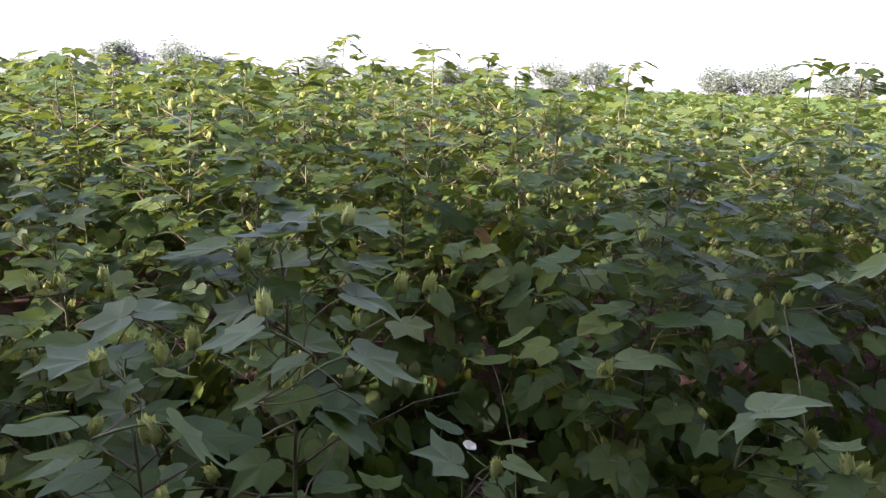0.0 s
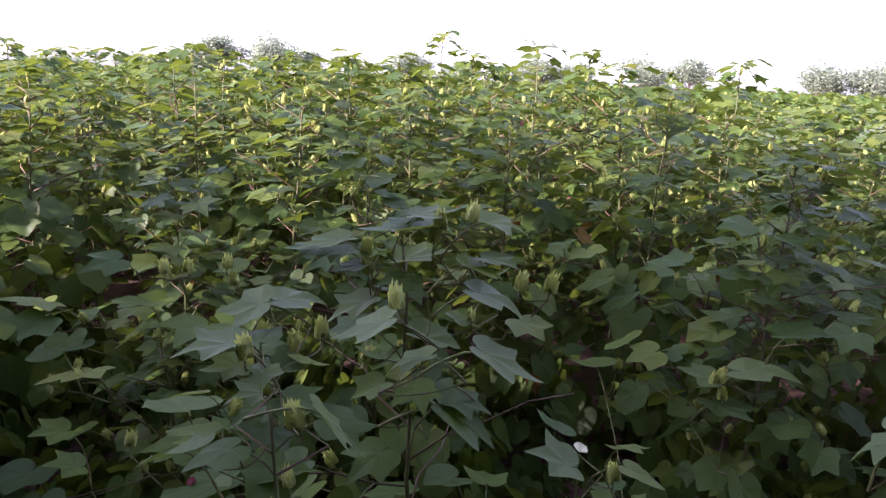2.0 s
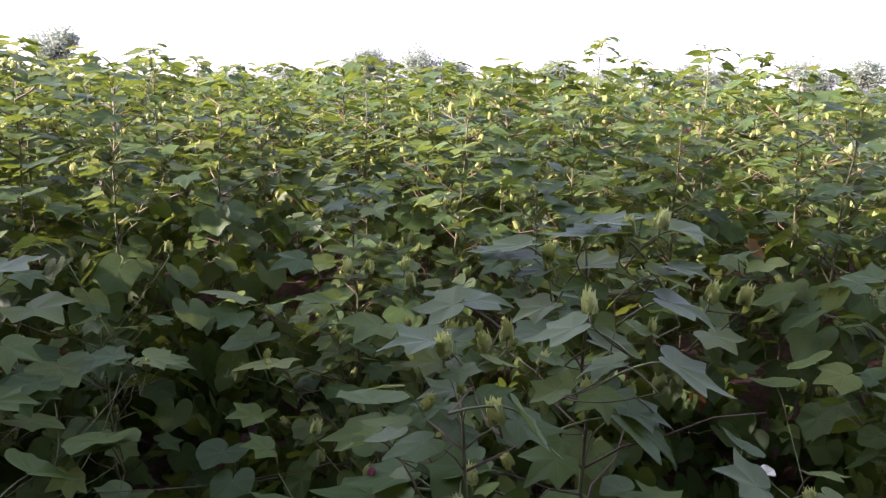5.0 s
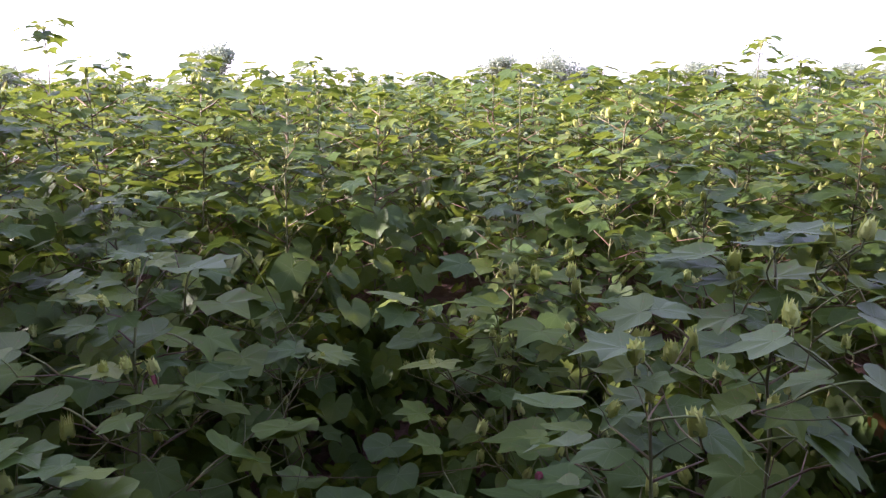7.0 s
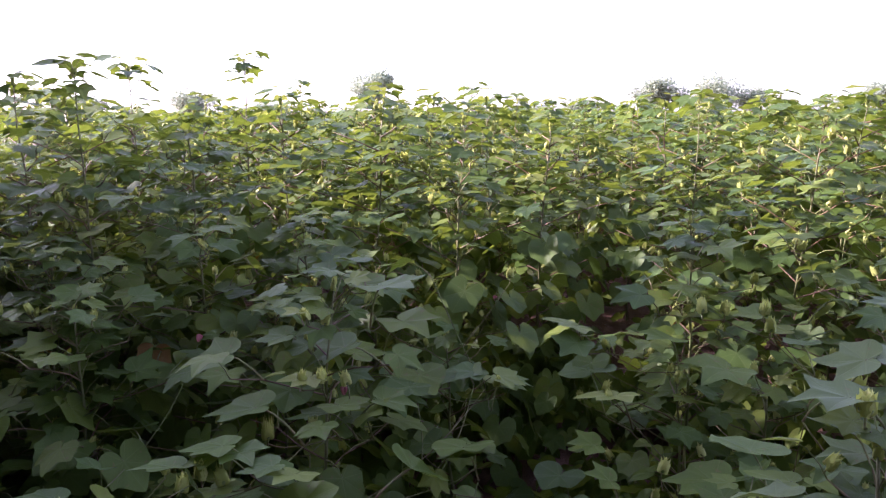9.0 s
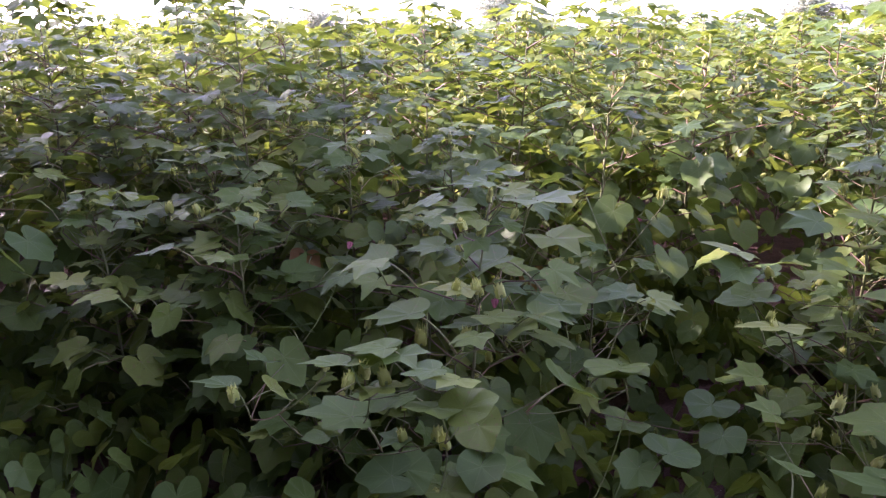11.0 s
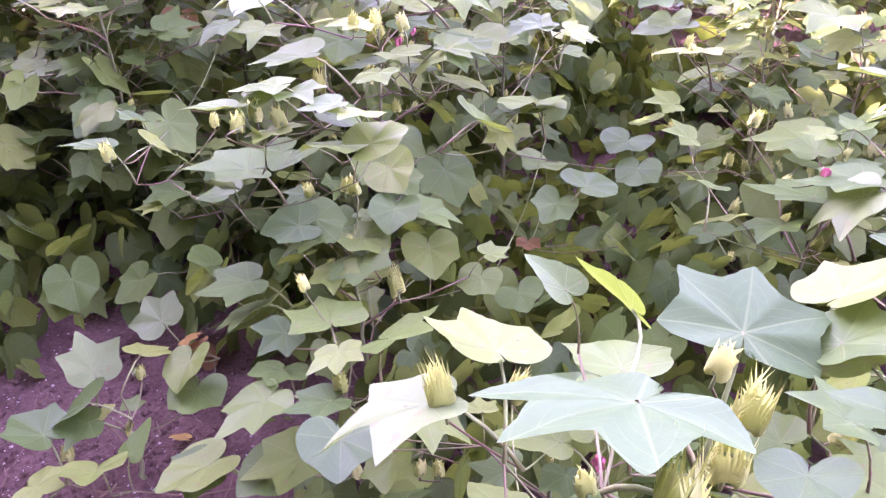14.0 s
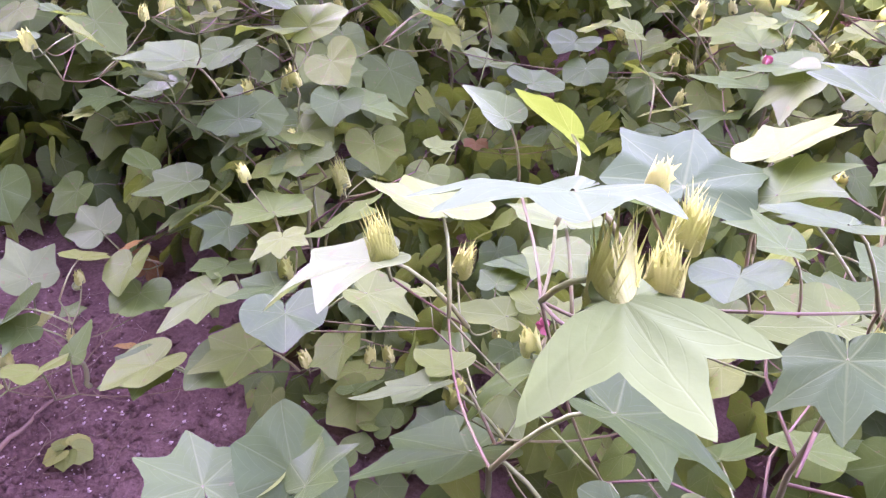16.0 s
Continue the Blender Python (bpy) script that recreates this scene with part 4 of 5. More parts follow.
leaf_on("near", "sky_sheen", (-0.501, 0.344, 0.876), -166, -9, 22, 0.089)
leaf_on("near", "heart", (-0.592, 0.291, 0.951), -166, 18, 18, 0.052)
boll_on("near", "big", (-0.653, 0.298, 0.893))
boll_on("near", "big", (-0.628, 0.138, 0.992))
boll_on("near", "big", (-0.664, 0.353, 0.907))
boll_on("near", "bud", (-0.693, 0.333, 0.963))
leaf_on("near", "three", (-0.528, 0.460, 0.816), 132, -0, -0, 0.095)
leaf_on("near", "three", (-0.847, 0.451, 0.798), 44, -9, 0, 0.109)
leaf_on("near", "three", (-0.637, 0.668, 0.800), 59, -23, -18, 0.102)
leaf_on("near", "three", (-0.596, 0.447, 0.888), 112, 20, 10, 0.069)
leaf_on("mid", "pale", (-0.986, 0.249, 0.784), 146, -3, 22, 0.134)
boll_on("mid", "big", (-0.969, 0.260, 0.780))
boll_on("mid", "big", (-1.048, 0.496, 0.576))
leaf_on("mid", "heart", (-1.159, 0.231, 0.603), -128, 11, 1, 0.086)
leaf_on("mid", "heart", (-1.259, 0.407, 0.340), -145, -1, 33, 0.086)
leaf_on("mid", "three", (-1.158, 0.390, 0.538), -66, -8, -11, 0.103)
leaf_on("mid", "olive", (-0.966, 0.513, 0.522), 125, 6, 0, 0.109)
leaf_on("mid", "olive", (-0.892, 0.293, 0.629), 74, -21, 0, 0.093)
leaf_on("mid", "pale", (-0.892, 0.249, 0.633), 140, -5, 34, 0.103)
leaf_on("mid", "three", (-0.804, 0.369, 0.628), 145, -13, 46, 0.143)
leaf_on("mid", "three", (-0.896, 0.634, 0.581), 131, 16, 11, 0.090)
boll_on("mid", "faded", (-0.857, 0.457, 0.595))
boll_on("mid", "plump", (-0.895, 0.416, 0.344))
boll_on("mid", "plump", (-0.842, 0.400, 0.609))
boll_on("mid", "bud", (-1.293, 0.344, 0.307))
boll_on("mid", "bud", (-1.208, 0.426, 0.315))
boll_on("mid", "bud", (-1.180, 0.451, 0.315))
boll_on("mid", "plump", (-0.875, 0.274, 0.595))
leaf_on("mid", "three", (-0.851, 0.283, 0.501), 152, 8, 32, 0.169)
leaf_on("mid", "three", (-1.006, 0.640, 0.517), 73, -11, 13, 0.108)
leaf_on("mid", "olive", (-0.934, 0.553, 0.533), 63, -7, 0, 0.094)
leaf_on("mid", "three", (-0.928, 0.575, 0.633), -115, 13, 0, 0.093)
leaf_on("mid", "three", (-1.423, 0.301, 0.294), 159, 2, -0, 0.119)
leaf_on("mid", "heart", (-1.447, 0.261, 0.276), -177, 5, 0, 0.093)
leaf_on("mid", "three", (-1.571, 0.167, 0.247), 165, 3, -0, 0.103)
leaf_on("low", "five", (-0.999, -0.015, 0.606), 65, -4, 14, 0.107)
leaf_on("low", "heart", (-0.938, 0.066, 0.600), 71, 31, 20, 0.096)
leaf_on("low", "three", (-0.901, 0.056, 0.624), -31, 39, -20, 0.080)
leaf_on("low", "young", (-0.959, 0.010, 0.596), 77, -32, 0, 0.093)
leaf_on("far_left", "dry", (-2.771, 0.285, 0.091), -111, 5, 0, 0.048)
leaf_on("far_left", "dry", (-2.744, 0.101, 0.047), -107, 8, 0, 0.048)
boll_on("far_left", "plump", (-3.292, 0.284, 0.542))
boll_on("far_left", "plump", (-3.360, 0.285, 0.664))
boll_on("far_left", "plump", (-3.313, 0.356, 0.677))
boll_on("far_left", "plump", (-3.371, 0.171, 0.530))
leaf_on("far_left", "young", (-3.308, 0.324, 0.625), -30, -6, 3, 0.116)
leaf_on("far_left", "young", (-3.396, 0.218, 0.636), 178, 1, -10, 0.099)
leaf_on("far_left", "three", (-3.308, 0.446, 0.667), -26, -12, 12, 0.100)
leaf_on("far_left", "heart", (-2.898, 0.409, 0.503), -83, 10, -15, 0.132)
leaf_on("far_left", "heart", (-2.753, 0.627, 0.663), -140, 4, 24, 0.089)
leaf_on("far_left", "three", (-2.510, 0.675, 0.666), 88, -16, 9, 0.128)
leaf_on("far_left", "three", (-3.260, 0.074, 0.446), 163, 10, -7, 0.117)
leaf_on("far_left", "three", (-3.011, 0.249, 0.487), -133, 17, 9, 0.137)
leaf_on("near", "olive", (-0.779, 0.324, 0.997), 85, 14, 62, 0.085)

# ---- plants a few steps off: seven kinds of growth, set out in rows ----
PROTOS = []
for k in range(6):
    data = grow(random.Random(40 + k), 1.5, 0.48, flower=0.06 if k in (1, 4) else 0.0, bare=0.1 if k % 3 == 1 else 0.0)
    PROTOS.append(data)
FAR_MESHES = [joined_plant(d, 60 + k) for k, d in enumerate(PROTOS)]
TALL_DATA = [grow(random.Random(80 + k), 1.9, 0.42, bare=0.16, lean=0.01) for k in range(3)]
TALL_MESHES = [joined_plant(d, 86 + k, STALKED) for k, d in enumerate(TALL_DATA)]


def canopy(x, y):
    """The field's own height at a place: low along the edge, higher within."""
    d = math.hypot(x, y)
    right = min(1, max(0, (x + 0.15 * y) / 1.5))
    return 1.08 + (0.56 - 0.24 * right) * min(1, max(0, (d - 1.3) / 2.4)) + 0.16 * noise.noise((x * 0.6, y * 0.6, 5))


HOLES = ((-1.85, 1.85, 0.45), (0.07, 2.2, 0.4), (0.4, 1.35, 0.36), (0.62, 1.75, 0.25), (-0.12, 2.75, 0.3), (-1.75, 2.6, 0.3))      # bare places between the plants: x, y, radius
GAPS = HOLES + ((-1.4, 1.35, 0.45), (-1.0, 1.2, 0.35))      # and places with low leaves alone
r = random.Random(5)
near_first = {}
TALLS = ((-1.2, 5.7, 1.99), (-0.33, 3.67, 1.83), (-2.45, 7.25, 1.83), (-4.43, 2.28, 1.97), (-6.5, 4.17, 1.92), (-5.0, 5.07, 1.87), (-1.85, 3.12, 1.75), (-2.52, 6.09, 1.83),
         (-3.62, 4.89, 1.72), (0.7, 4.15, 1.8), (1.6, 3.9, 1.82), (1.54, 3.27, 1.79), (-3.79, 0.83, 1.8), (-3.34, 0.91, 1.82), (-3.82, 1.33, 1.86), (-4.0, 4.5, 1.75), (-0.05, 5.0, 1.85), (-0.86, 5.96, 1.78), (-0.8, 4.86, 1.83))
tall_first = {}
for k, (x, y, h) in enumerate(TALLS):
    i = k % 3
    m = pose(x, y, 0, 0, 0, r.uniform(0, 360))
    stood.append((x, y))
    if math.hypot(x, y) > 3.8:
        ob = plant_empty(TALL, m)
        part("stem", TALL_MESHES[i][0], ob)
        part("foliage", TALL_MESHES[i][1], ob, kind="stuff")
    elif i in tall_first:
        ob = copy_thing(tall_first[i], m)
    else:
        ob = tall_first[i] = plant_of_parts(TALL_DATA[i], MEDIUM, TALL, m, 90 + i)
    ob.scale = ((h - (0.07 if x > -3.3 else 0.03)) / 1.9,) * 3
for j in range(-4, 16):
    y0 = 0.42 + j * 0.86
    if y0 < -0.6 and y0 > -0.8:
        continue
    x = -13.0
    while x < 9.0:
        x += r.uniform(0.4, 0.6)
        px_, py_ = x + 0.0, y0 + r.uniform(-0.16, 0.16)
        turn, size, k = r.uniform(0, 360), r.uniform(0.9, 1.1), r.randrange(6)
        if any((px_ - a) ** 2 + (py_ - b) ** 2 < 0.09 + (0.06 if b < 2.5 else 0) for a, b in stood):
            continue
        if any((px_ - a) ** 2 + (py_ - b) ** 2 < c * c for a, b, c in GAPS):
            continue
        d = math.hypot(px_, py_)
        bearing = math.degrees(math.atan2(-px_, py_))
        if d > 8.8 or not -44 < bearing < 104 or (py_ < 0.3 and -1.6 < px_):
            continue
        if py_ < 0.25 and px_ > -2.9:
            continue
        h = min(1.7, canopy(px_, py_) * size)
        m = pose(px_, py_, 0, 0, 0, turn)
        if d < 3.7 and -38 < bearing < 100:
            if k in near_first:
                ob = copy_thing(near_first[k], m)
            else:
                ob = near_first[k] = plant_of_parts(PROTOS[k], MEDIUM, NEAR, m, 70 + k)
        else:
            ob = plant_empty("green cotton plant among the close rows of the field", m)
            for name, me, kd in zip(("stem", "foliage"), FAR_MESHES[k], ("", "stuff")):
                part(name, me, ob, kind=kd)
        ob.scale = (h / 1.5,) * 3

# a stand of taller, bushy plants
for x, y, h in ((-3.85, 0.55, 1.35), (-3.75, 1.15, 1.4), (-4.15, 0.95, 1.6), (-4.3, 1.55, 1.6), (-3.95, 1.6, 1.45), (-4.6, 0.6, 1.7), (-4.55, 1.25, 1.74), (-4.7, 2.1, 1.68)):
    k = r.randrange(6)
    ob = plant_empty("tall bushy cotton plant standing above its neighbours", pose(x, y, 0, 0, 0, r.uniform(0, 360)))
    part("stem", FAR_MESHES[k][0], ob)
    part("foliage", FAR_MESHES[k][1], ob, kind="stuff")
    ob.scale = (1.0, 1.0, h / 1.5)

# shaded leaves low down between the nearer rows
low = Shape()
lr = random.Random(21)
HANGING = {k: [leaf_shape(k, lr, 15, (0.6, 1), stalk=False) for _ in range(4)] for k in ("three", "heart")}
count = 0
while count < 5200:
    x, y = lr.uniform(-4.4, 1.7), lr.uniform(-0.35, 3.4)
    if y < 0.5 and x > -2.35 - 0.25 * (0.5 - y) or x > 0.5 * y + 0.6:
        continue
    bare = any((x - a) ** 2 + (y - b) ** 2 < c * c for a, b, c in HOLES)
    if bare and lr.random() < 0.2:
        continue
    count += 1
    c = lr.choice(HANGING[lr.choice(("three", "heart", "heart", "heart"))])
    m = leaf_pose((x, y, lr.uniform(0.0, 0.12 if bare else 0.36)), lr.uniform(0, 360), lr.uniform(0.065, 0.11), lr.uniform(-80, -35), lr.uniform(-25, 25))
    low.add(np.concatenate(c.v), c.f, np.concatenate(c.uv), 0, m)
for _ in range(70):
    c = lr.choice(HANGING[lr.choice(("three", "heart", "heart"))])
    m = leaf_pose((lr.uniform(-1.6, -1.05), lr.uniform(0.35, 0.7), lr.uniform(0.0, 0.14)), lr.uniform(0, 360), lr.uniform(0.05, 0.085), lr.uniform(-55, -5), lr.uniform(-25, 25))
    low.add(np.concatenate(c.v), c.f, np.concatenate(c.uv), 0, m)
tagged(new("lower_foliage", low.mesh("lower_foliage", (LEAF,))), "dark shaded lower leaves between the cotton rows", "foliage", kind="stuff")

# unseen rows added behind the camera, taller and closed, to block low skylight
for y0, x, last in ((-0.88, -1.3, 3.6), (-0.74, -5.6, -1.6), (-1.4, -6.0, 3.8), (-2.1, -6.5, 4.0)):
    while x < last:
        x += r.uniform(0.3, 0.42)
        k = r.randrange(6)
        ob = plant_empty("green cotton plant among the close rows of the field", pose(x, y0 + r.uniform(-0.08, 0.08), 0, 0, 0, r.uniform(0, 360)))
        part("stem", FAR_MESHES[k][0], ob)
        part("foliage", FAR_MESHES[k][1], ob, kind="stuff")
        slim = 0.55 if y0 > -1 and -1.3 < x < 0.5 else 0.95
        ob.scale = (slim, slim, r.uniform(1.3, 1.5))

# ---- the rest of the field ----
fs = Shape()
fr = random.Random(9)


def strew(near, far, count, leaves, size, reach, first=-52, last=112):
    """Tops of plants: each a cone of leaves round a leader, of its own height."""
    for _ in range(count):
        d = math.sqrt(fr.uniform(near ** 2, far ** 2))
        a = radians(fr.uniform(first, last))
        px_, py_ = -d * math.sin(a), d * math.cos(a)
        if py_ < 0.9 and abs(px_) < 9 and py_ > -2.4:
            continue
        top = 1.5 + 0.16 * noise.noise((px_ * 0.35, py_ * 0.35, 4)) + fr.gauss(0, 0.07) + (0.25 if fr.random() < 0.04 else 0)
        for _ in range(leaves):
            q = fr.random()
            b, rad = fr.uniform(0, 6.283), reach * q * fr.uniform(0.6, 1.1)
            c = fr.choice(COARSE[fr.choice(KINDS)])
            m = pose(px_ + rad * math.cos(b), py_ + rad * math.sin(b), top - 0.55 * q, fr.uniform(-40, 25), fr.uniform(-25, 25), fr.uniform(0, 360)) @ Matrix.Scale(size * fr.uniform(0.65, 1.15), 4)
            fs.add(c.v[0], c.f, c.uv[0], 1 if fr.random() < 0.25 else 0, m)


strew(8.4, 16, 620, 32, 0.1, 0.5)
strew(2.6, 16, 700, 16, 0.12, 0.5, -170, -50)
strew(8.5, 16, 400, 12, 0.14, 0.6, 112, 190)
strew(16, 34, 1300, 12, 0.17, 0.7)
strew(34, 92, 2600, 5, 0.4, 1.2)
tagged(new("cotton_field", fs.mesh("cotton_field", (LEAF, YOUNG))), "distant rows of green cotton reaching to the trees", "cotton field", kind="stuff")
us = Shape()
uv_ = []
rings = [8.8 * (92 / 8.8) ** (k / 30) for k in range(31)]
for d in rings:
    for q in range(91):
        a = radians(-60 + 2 * q)
        x, y = -d * math.sin(a), d * math.cos(a)
        uv_.append((x, y, 1.0 + 0.12 * noise.noise((x * 1.1, y * 1.1, 3)) + 0.08 * noise.noise((x * 0.3, y * 0.3, 6))))
us.add(uv_, [(k * 91 + q, k * 91 + q + 1, (k + 1) * 91 + q + 1, (k + 1) * 91 + q) for k in range(30) for q in range(90)], [(x, y) for x, y, z in uv_])
tagged(new("cotton_undergrowth", us.mesh("cotton_undergrowth", (LEAF,))), "shaded lower leaves of the distant cotton", "cotton field", kind="stuff")


# ---- trees ----
def tree_meshes(seed, height, width, trunk, leaf=0.5, count=2200, green=HAZED_TREE_LEAF, limbs=9):
    r = random.Random(seed)
    s = Shape()
    base = Vector((0, 0, 0))
    fork = Vector((r.uniform(-0.2, 0.2), r.uniform(-0.2, 0.2), trunk))
    s.tube([base, base.lerp(fork, 0.5) + Vector((r.uniform(-0.1, 0.1), 0, 0)), fork, fork + Vector((0, 0, (height - trunk) * 0.6))], 0.035 * height, 0.012 * height, 8)
    clumps = []
    for k in range(limbs):
        a, q = 2.4 * k + r.uniform(-0.4, 0.4), r.uniform(0.25, 1)
        tip = Vector((math.cos(a) * width * 0.5 * q * r.uniform(0.55, 0.95), math.sin(a) * width * 0.5 * q * r.uniform(0.55, 0.95), trunk + (height - trunk) * (0.2 + 0.68 * (1 - q * 0.6) * r.uniform(0.75, 1.15))))
        mid = fork.lerp(tip, 0.5) + Vector((0, 0, 0.3))
        s.tube([fork + Vector((0, 0, 0.3 * (k % 3))), mid, tip], 0.014 * height, 0.005 * height, 5)
        clumps += [(tip, width * r.uniform(0.16, 0.3)), (mid, width * r.uniform(0.1, 0.2))]
    wood = s.mesh("trunk", (BARK,))
    s = Shape()
    for _ in range(count):
        c, rad = r.choice(clumps)
        d = Vector((r.gauss(0, 1), r.gauss(0, 1), r.gauss(0, 0.8))).normalized() * rad * r.uniform(0.45, 1.08)
        sz = leaf * r.uniform(0.5, 1.2)
        m = pose(*(c + d), r.uniform(-60, 60), r.uniform(-60, 60), r.uniform(0, 360)) @ Matrix.Scale(sz, 4)
        s.add([(0, -0.5, 0), (0.32, 0, 0.1), (0, 0.6, 0), (-0.32, 0, 0.1)], [(0, 1, 2), (0, 2, 3)], [(0.1, -0.5), (0.3, 0), (0.1, 0.6), (-0.3, 0)], 0, m)
    return wood, s.mesh("crown", (green,))


def tree(meshes, x, y, turn, sx, sz, label):
    ob = new("tree")
    ob.matrix_basis = pose(x, y, 0, 0, 0, turn)
    ob.scale = (sx, sx, sz)
    tagged(ob, label, "tree", "trees at the end of the field")
    part("trunk", meshes[0], ob)
    part("crown", meshes[1], ob)
    return ob


# skyline trees, crowns in the leaf colour paled for haze
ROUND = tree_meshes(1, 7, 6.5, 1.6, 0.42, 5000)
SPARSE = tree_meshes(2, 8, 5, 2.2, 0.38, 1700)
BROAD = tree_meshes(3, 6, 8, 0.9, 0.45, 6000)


def far_tree(kind, bearing, dist, wide, tall, label):
    me, w, h = {"round": (ROUND, 6.5, 7), "sparse": (SPARSE, 5, 8), "broad": (BROAD, 8, 6)}[kind]
    a = radians(bearing)
    return tree(me, -dist * math.sin(a), dist * math.cos(a), bearing * 37 % 360, wide / w, tall / h, label)


GREY, SUNNY = "round tree far behind the field, haze put into its grey-green leaves", "yellow-green sunlit tree far behind the field"
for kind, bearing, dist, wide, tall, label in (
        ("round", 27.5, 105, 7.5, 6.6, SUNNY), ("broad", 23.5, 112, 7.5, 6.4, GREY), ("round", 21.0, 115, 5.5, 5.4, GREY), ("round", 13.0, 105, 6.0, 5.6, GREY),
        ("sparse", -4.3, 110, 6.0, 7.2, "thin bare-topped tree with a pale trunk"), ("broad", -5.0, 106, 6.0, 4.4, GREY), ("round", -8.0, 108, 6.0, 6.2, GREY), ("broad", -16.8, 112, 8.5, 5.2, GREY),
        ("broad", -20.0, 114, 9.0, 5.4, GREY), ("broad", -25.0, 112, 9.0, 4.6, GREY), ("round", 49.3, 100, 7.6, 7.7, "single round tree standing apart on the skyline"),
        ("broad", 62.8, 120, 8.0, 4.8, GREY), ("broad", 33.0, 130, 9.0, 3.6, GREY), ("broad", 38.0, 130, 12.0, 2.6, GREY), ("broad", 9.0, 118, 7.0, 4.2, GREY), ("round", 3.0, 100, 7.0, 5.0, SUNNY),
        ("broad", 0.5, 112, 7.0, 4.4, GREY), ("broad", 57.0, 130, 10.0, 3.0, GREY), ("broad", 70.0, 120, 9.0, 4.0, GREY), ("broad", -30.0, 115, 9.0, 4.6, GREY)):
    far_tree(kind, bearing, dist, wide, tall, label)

# unseen trees added behind the camera to throw shade over the nearer rows
UNSEEN_SHADE = tree_meshes(5, 7, 8, 1.4, 0.55, 16000, DARK_LEAF, 22)
for x, y, k, wide, tall in ((-7.3, -4.7, 0, 0.76, 1.2), (-11.2, -7.0, 70, 0.79, 1.5), (-4.6, -6.2, 160, 1.0, 1.0), (-8.6, -8.4, 240, 0.9, 1.3)):
    tree(UNSEEN_SHADE, x, y, k, wide, tall, "unseen leafy tree added to shade the nearer rows")
for x, y, k, tall in ((-2.4, -6.2, 40, 1.25), (1.6, -5.6, 200, 1.3), (5.2, -5.0, 290, 1.25), (8.5, -2.5, 130, 1.2), (-0.4, -8.5, 310, 1.4), (3.6, -8.2, 10, 1.4)):
    tree(UNSEEN_SHADE, x, y, k, 1.1, tall, "unseen leafy tree added to shade the nearer rows")


# ---- small things on the bare soil ----
gr = random.Random(3)
gshape = Shape()
for _ in range(1900):
    x, y = gr.gauss(-1.85, 0.6), gr.gauss(-0.25, 0.35)
    sz = 0.002 + 0.0045 * gr.random() ** 2
    v = [(sz * gr.uniform(0.7, 1.3) * a, sz * gr.uniform(0.7, 1.3) * b, sz * gr.uniform(0.5, 0.9) * c) for a, b, c in ((1, 0, 0), (-1, 0, 0), (0, 1, 0), (0, -1, 0), (0, 0, 1), (0, 0, -1))]
    gshape.add(v, [(0, 2, 4), (2, 1, 4), (1, 3, 4), (3, 0, 4), (2, 0, 5), (1, 2, 5), (3, 1, 5), (0, 3, 5)], None, 0, pose(x, y, soil_height(x, y) + sz * 0.3, 0, 0, gr.uniform(0, 360)))
clods = Shape()
for _ in range(4200):
    x, y = gr.gauss(-1.65, 0.5), gr.gauss(-0.2, 0.3)
    sz = 0.003 + 0.014 * gr.random() ** 3
    v = [(sz * gr.uniform(0.6, 1.3) * a, sz * gr.uniform(0.6, 1.3) * b, sz * gr.uniform(0.5, 1.0) * c) for a, b, c in ((1, 0, 0), (-1, 0, 0), (0, 1, 0), (0, -1, 0), (0, 0, 1), (0, 0, -1))]
    clods.add(v, [(0, 2, 4), (2, 1, 4), (1, 3, 4), (3, 0, 4), (2, 0, 5), (1, 2, 5), (3, 1, 5), (0, 3, 5)], None, 0, pose(x, y, soil_height(x, y) + sz * 0.2, 0, 0, gr.uniform(0, 360)))
tagged(new("soil_crumbs", clods.mesh("soil_crumbs", (SOIL,))), "loose reddish-brown crumbs of dry soil", "soil", kind="stuff")
tagged(new("grit", gshape.mesh("grit", (PEBBLE,))), "pale crumbs of grit scattered over the soil", "grit", kind="stuff")

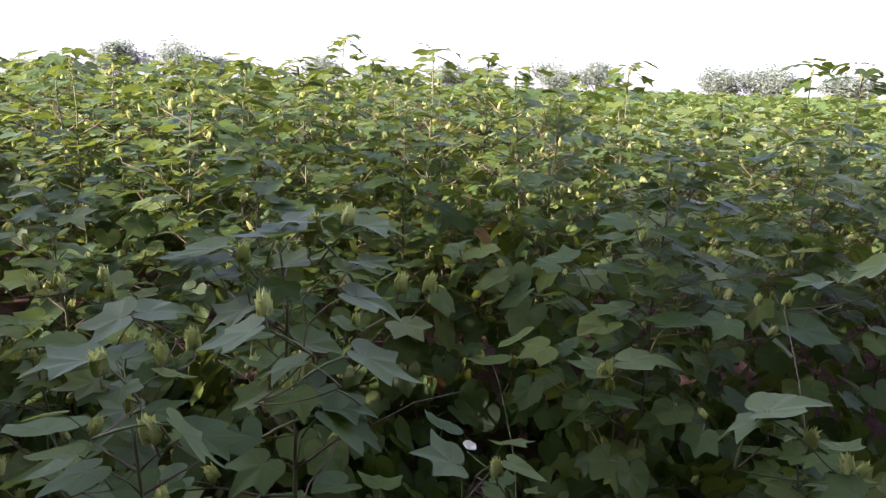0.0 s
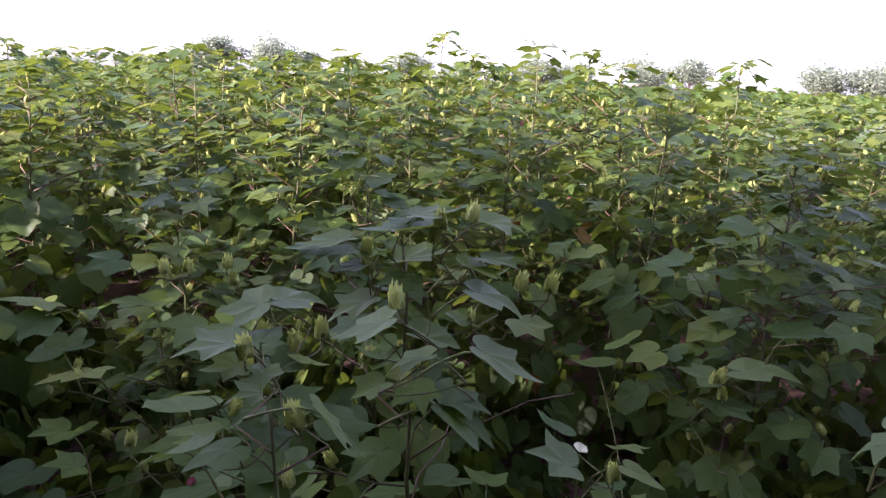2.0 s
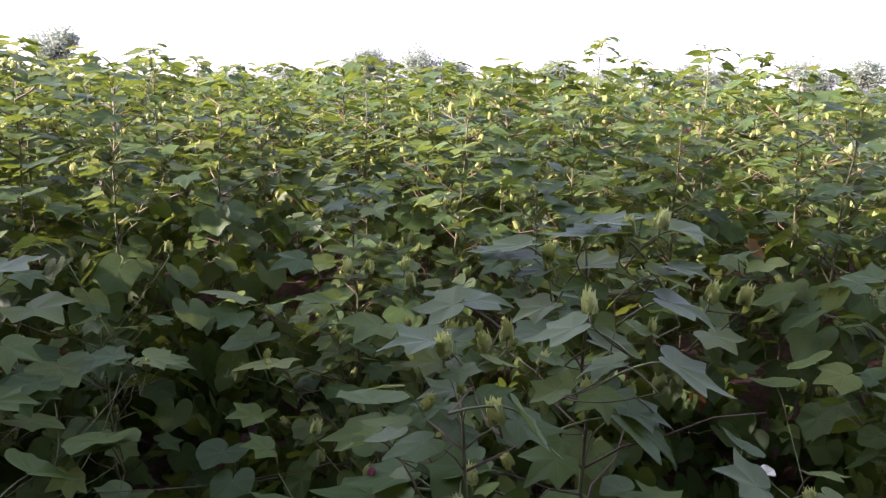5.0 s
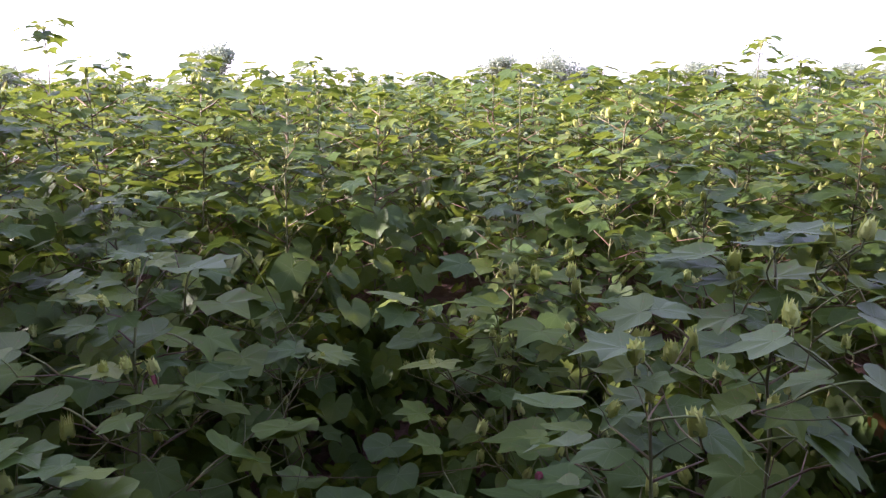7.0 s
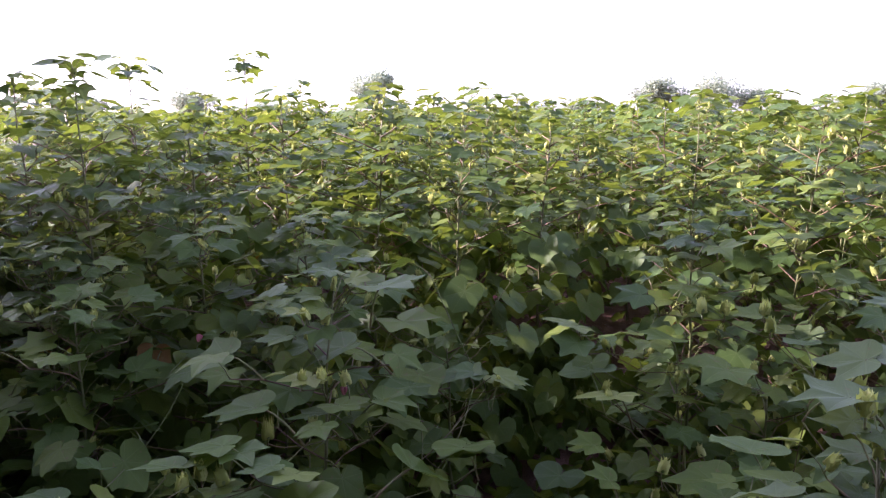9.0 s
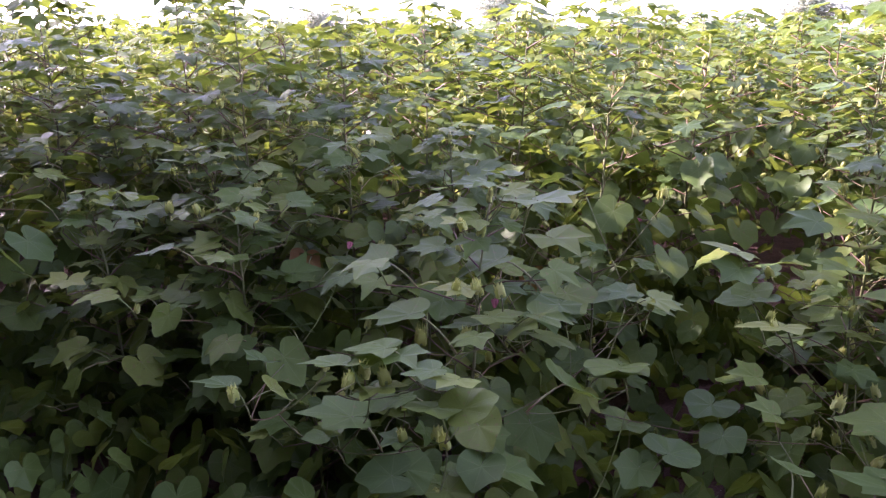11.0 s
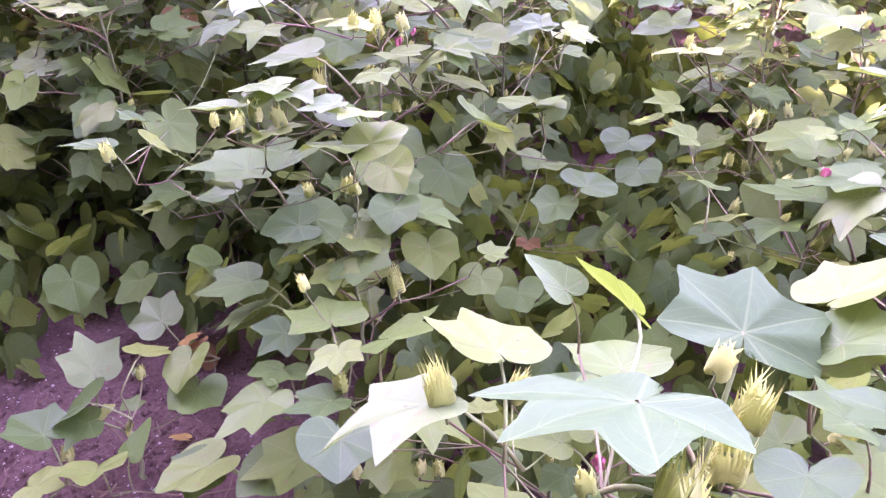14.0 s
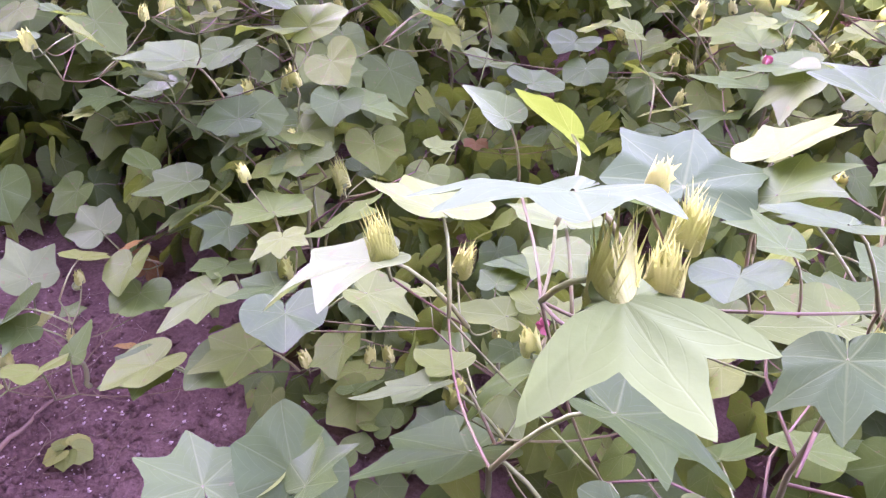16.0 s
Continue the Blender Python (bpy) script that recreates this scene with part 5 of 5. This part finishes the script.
straw = Shape()
for _ in range(210):
    x, y, a, ln = gr.gauss(-1.88, 0.3), gr.gauss(0.0, 0.2), gr.uniform(0, 6.28), gr.uniform(0.02, 0.09)
    pts = []
    for k in range(4):
        b = a + 0.5 * math.sin(k)
        pts.append((x, y, soil_height(x, y) + 0.004))
        x, y = x + math.cos(b) * ln / 3, y + math.sin(b) * ln / 3
    straw.tube(pts, 0.0014, 0.0008, 3)
tagged(new("straw", straw.mesh("straw", (BRANCH,))), "dry brown stalks and roots lying on the soil", "straw", kind="stuff")

for x, y, turn, size in ((-2.14, 0.43, 40, 0.06), (-1.9, 0.24, 150, 0.04), (-2.79, -0.02, 80, 0.06), (-2.2, -0.18, 260, 0.045), (-1.6, -0.25, 20, 0.035), (-2.45, -0.2, 300, 0.05)):
    ob = new("fallen_leaf", FINE["dry"][int(turn) % 2])
    ob.matrix_basis = pose(x, y, soil_height(x, y) + size * 0.5, 24, 28, turn) @ Matrix.Scale(size, 4)
    tagged(ob, "curled orange-brown dead cotton leaf on the soil", "leaf", "fallen leaves")

weed = tagged(new("weed_seedling"), "small weed seedling with round green leaves", "weed")
weed.matrix_basis = pose(-1.711, -0.005, soil_height(-1.711, -0.005))
ws = Shape()
ws.tube([(0, 0, 0), (0.003, 0, 0.015), (0, 0.002, 0.03)], 0.002, 0.0014, 5)
part("stem", ws.mesh("stem", (BRANCH,)), weed)
wl = leaf_shape("heart", random.Random(2), 15, (0.5, 1), stalk_sides=3).mesh("weed_leaf", (YOUNG, STALK))
for k in range(5):
    m = pose(0, 0, 0.03, 0, 0, 72 * k + 10) @ pose(0, 0.02, 0.0, -12, 8, 0) @ Matrix.Scale(0.033 + 0.006 * (k % 3), 4)
    part("leaf", wl, weed, m)

root = Shape()
pts = []
for k in range(9):
    x, y = -1.9 + 0.008 * k + 0.004 * math.sin(k * 1.7), 0.07 - 0.024 * k
    pts.append((x, y, soil_height(x, y) + 0.006))
root.tube(pts, 0.003, 0.007, 6)
tagged(new("root", root.mesh("root", (BRANCH,))), "dark woody root lying half sunk in the soil", "root")
boll = tagged(new("fallen_boll", CORE), "round pale green boll fallen on the soil", "boll")
boll.matrix_basis = pose(-2.25, 0.283, soil_height(-2.25, 0.283) + 0.012, 70, 20, 30) @ Matrix.Scale(0.05, 4)
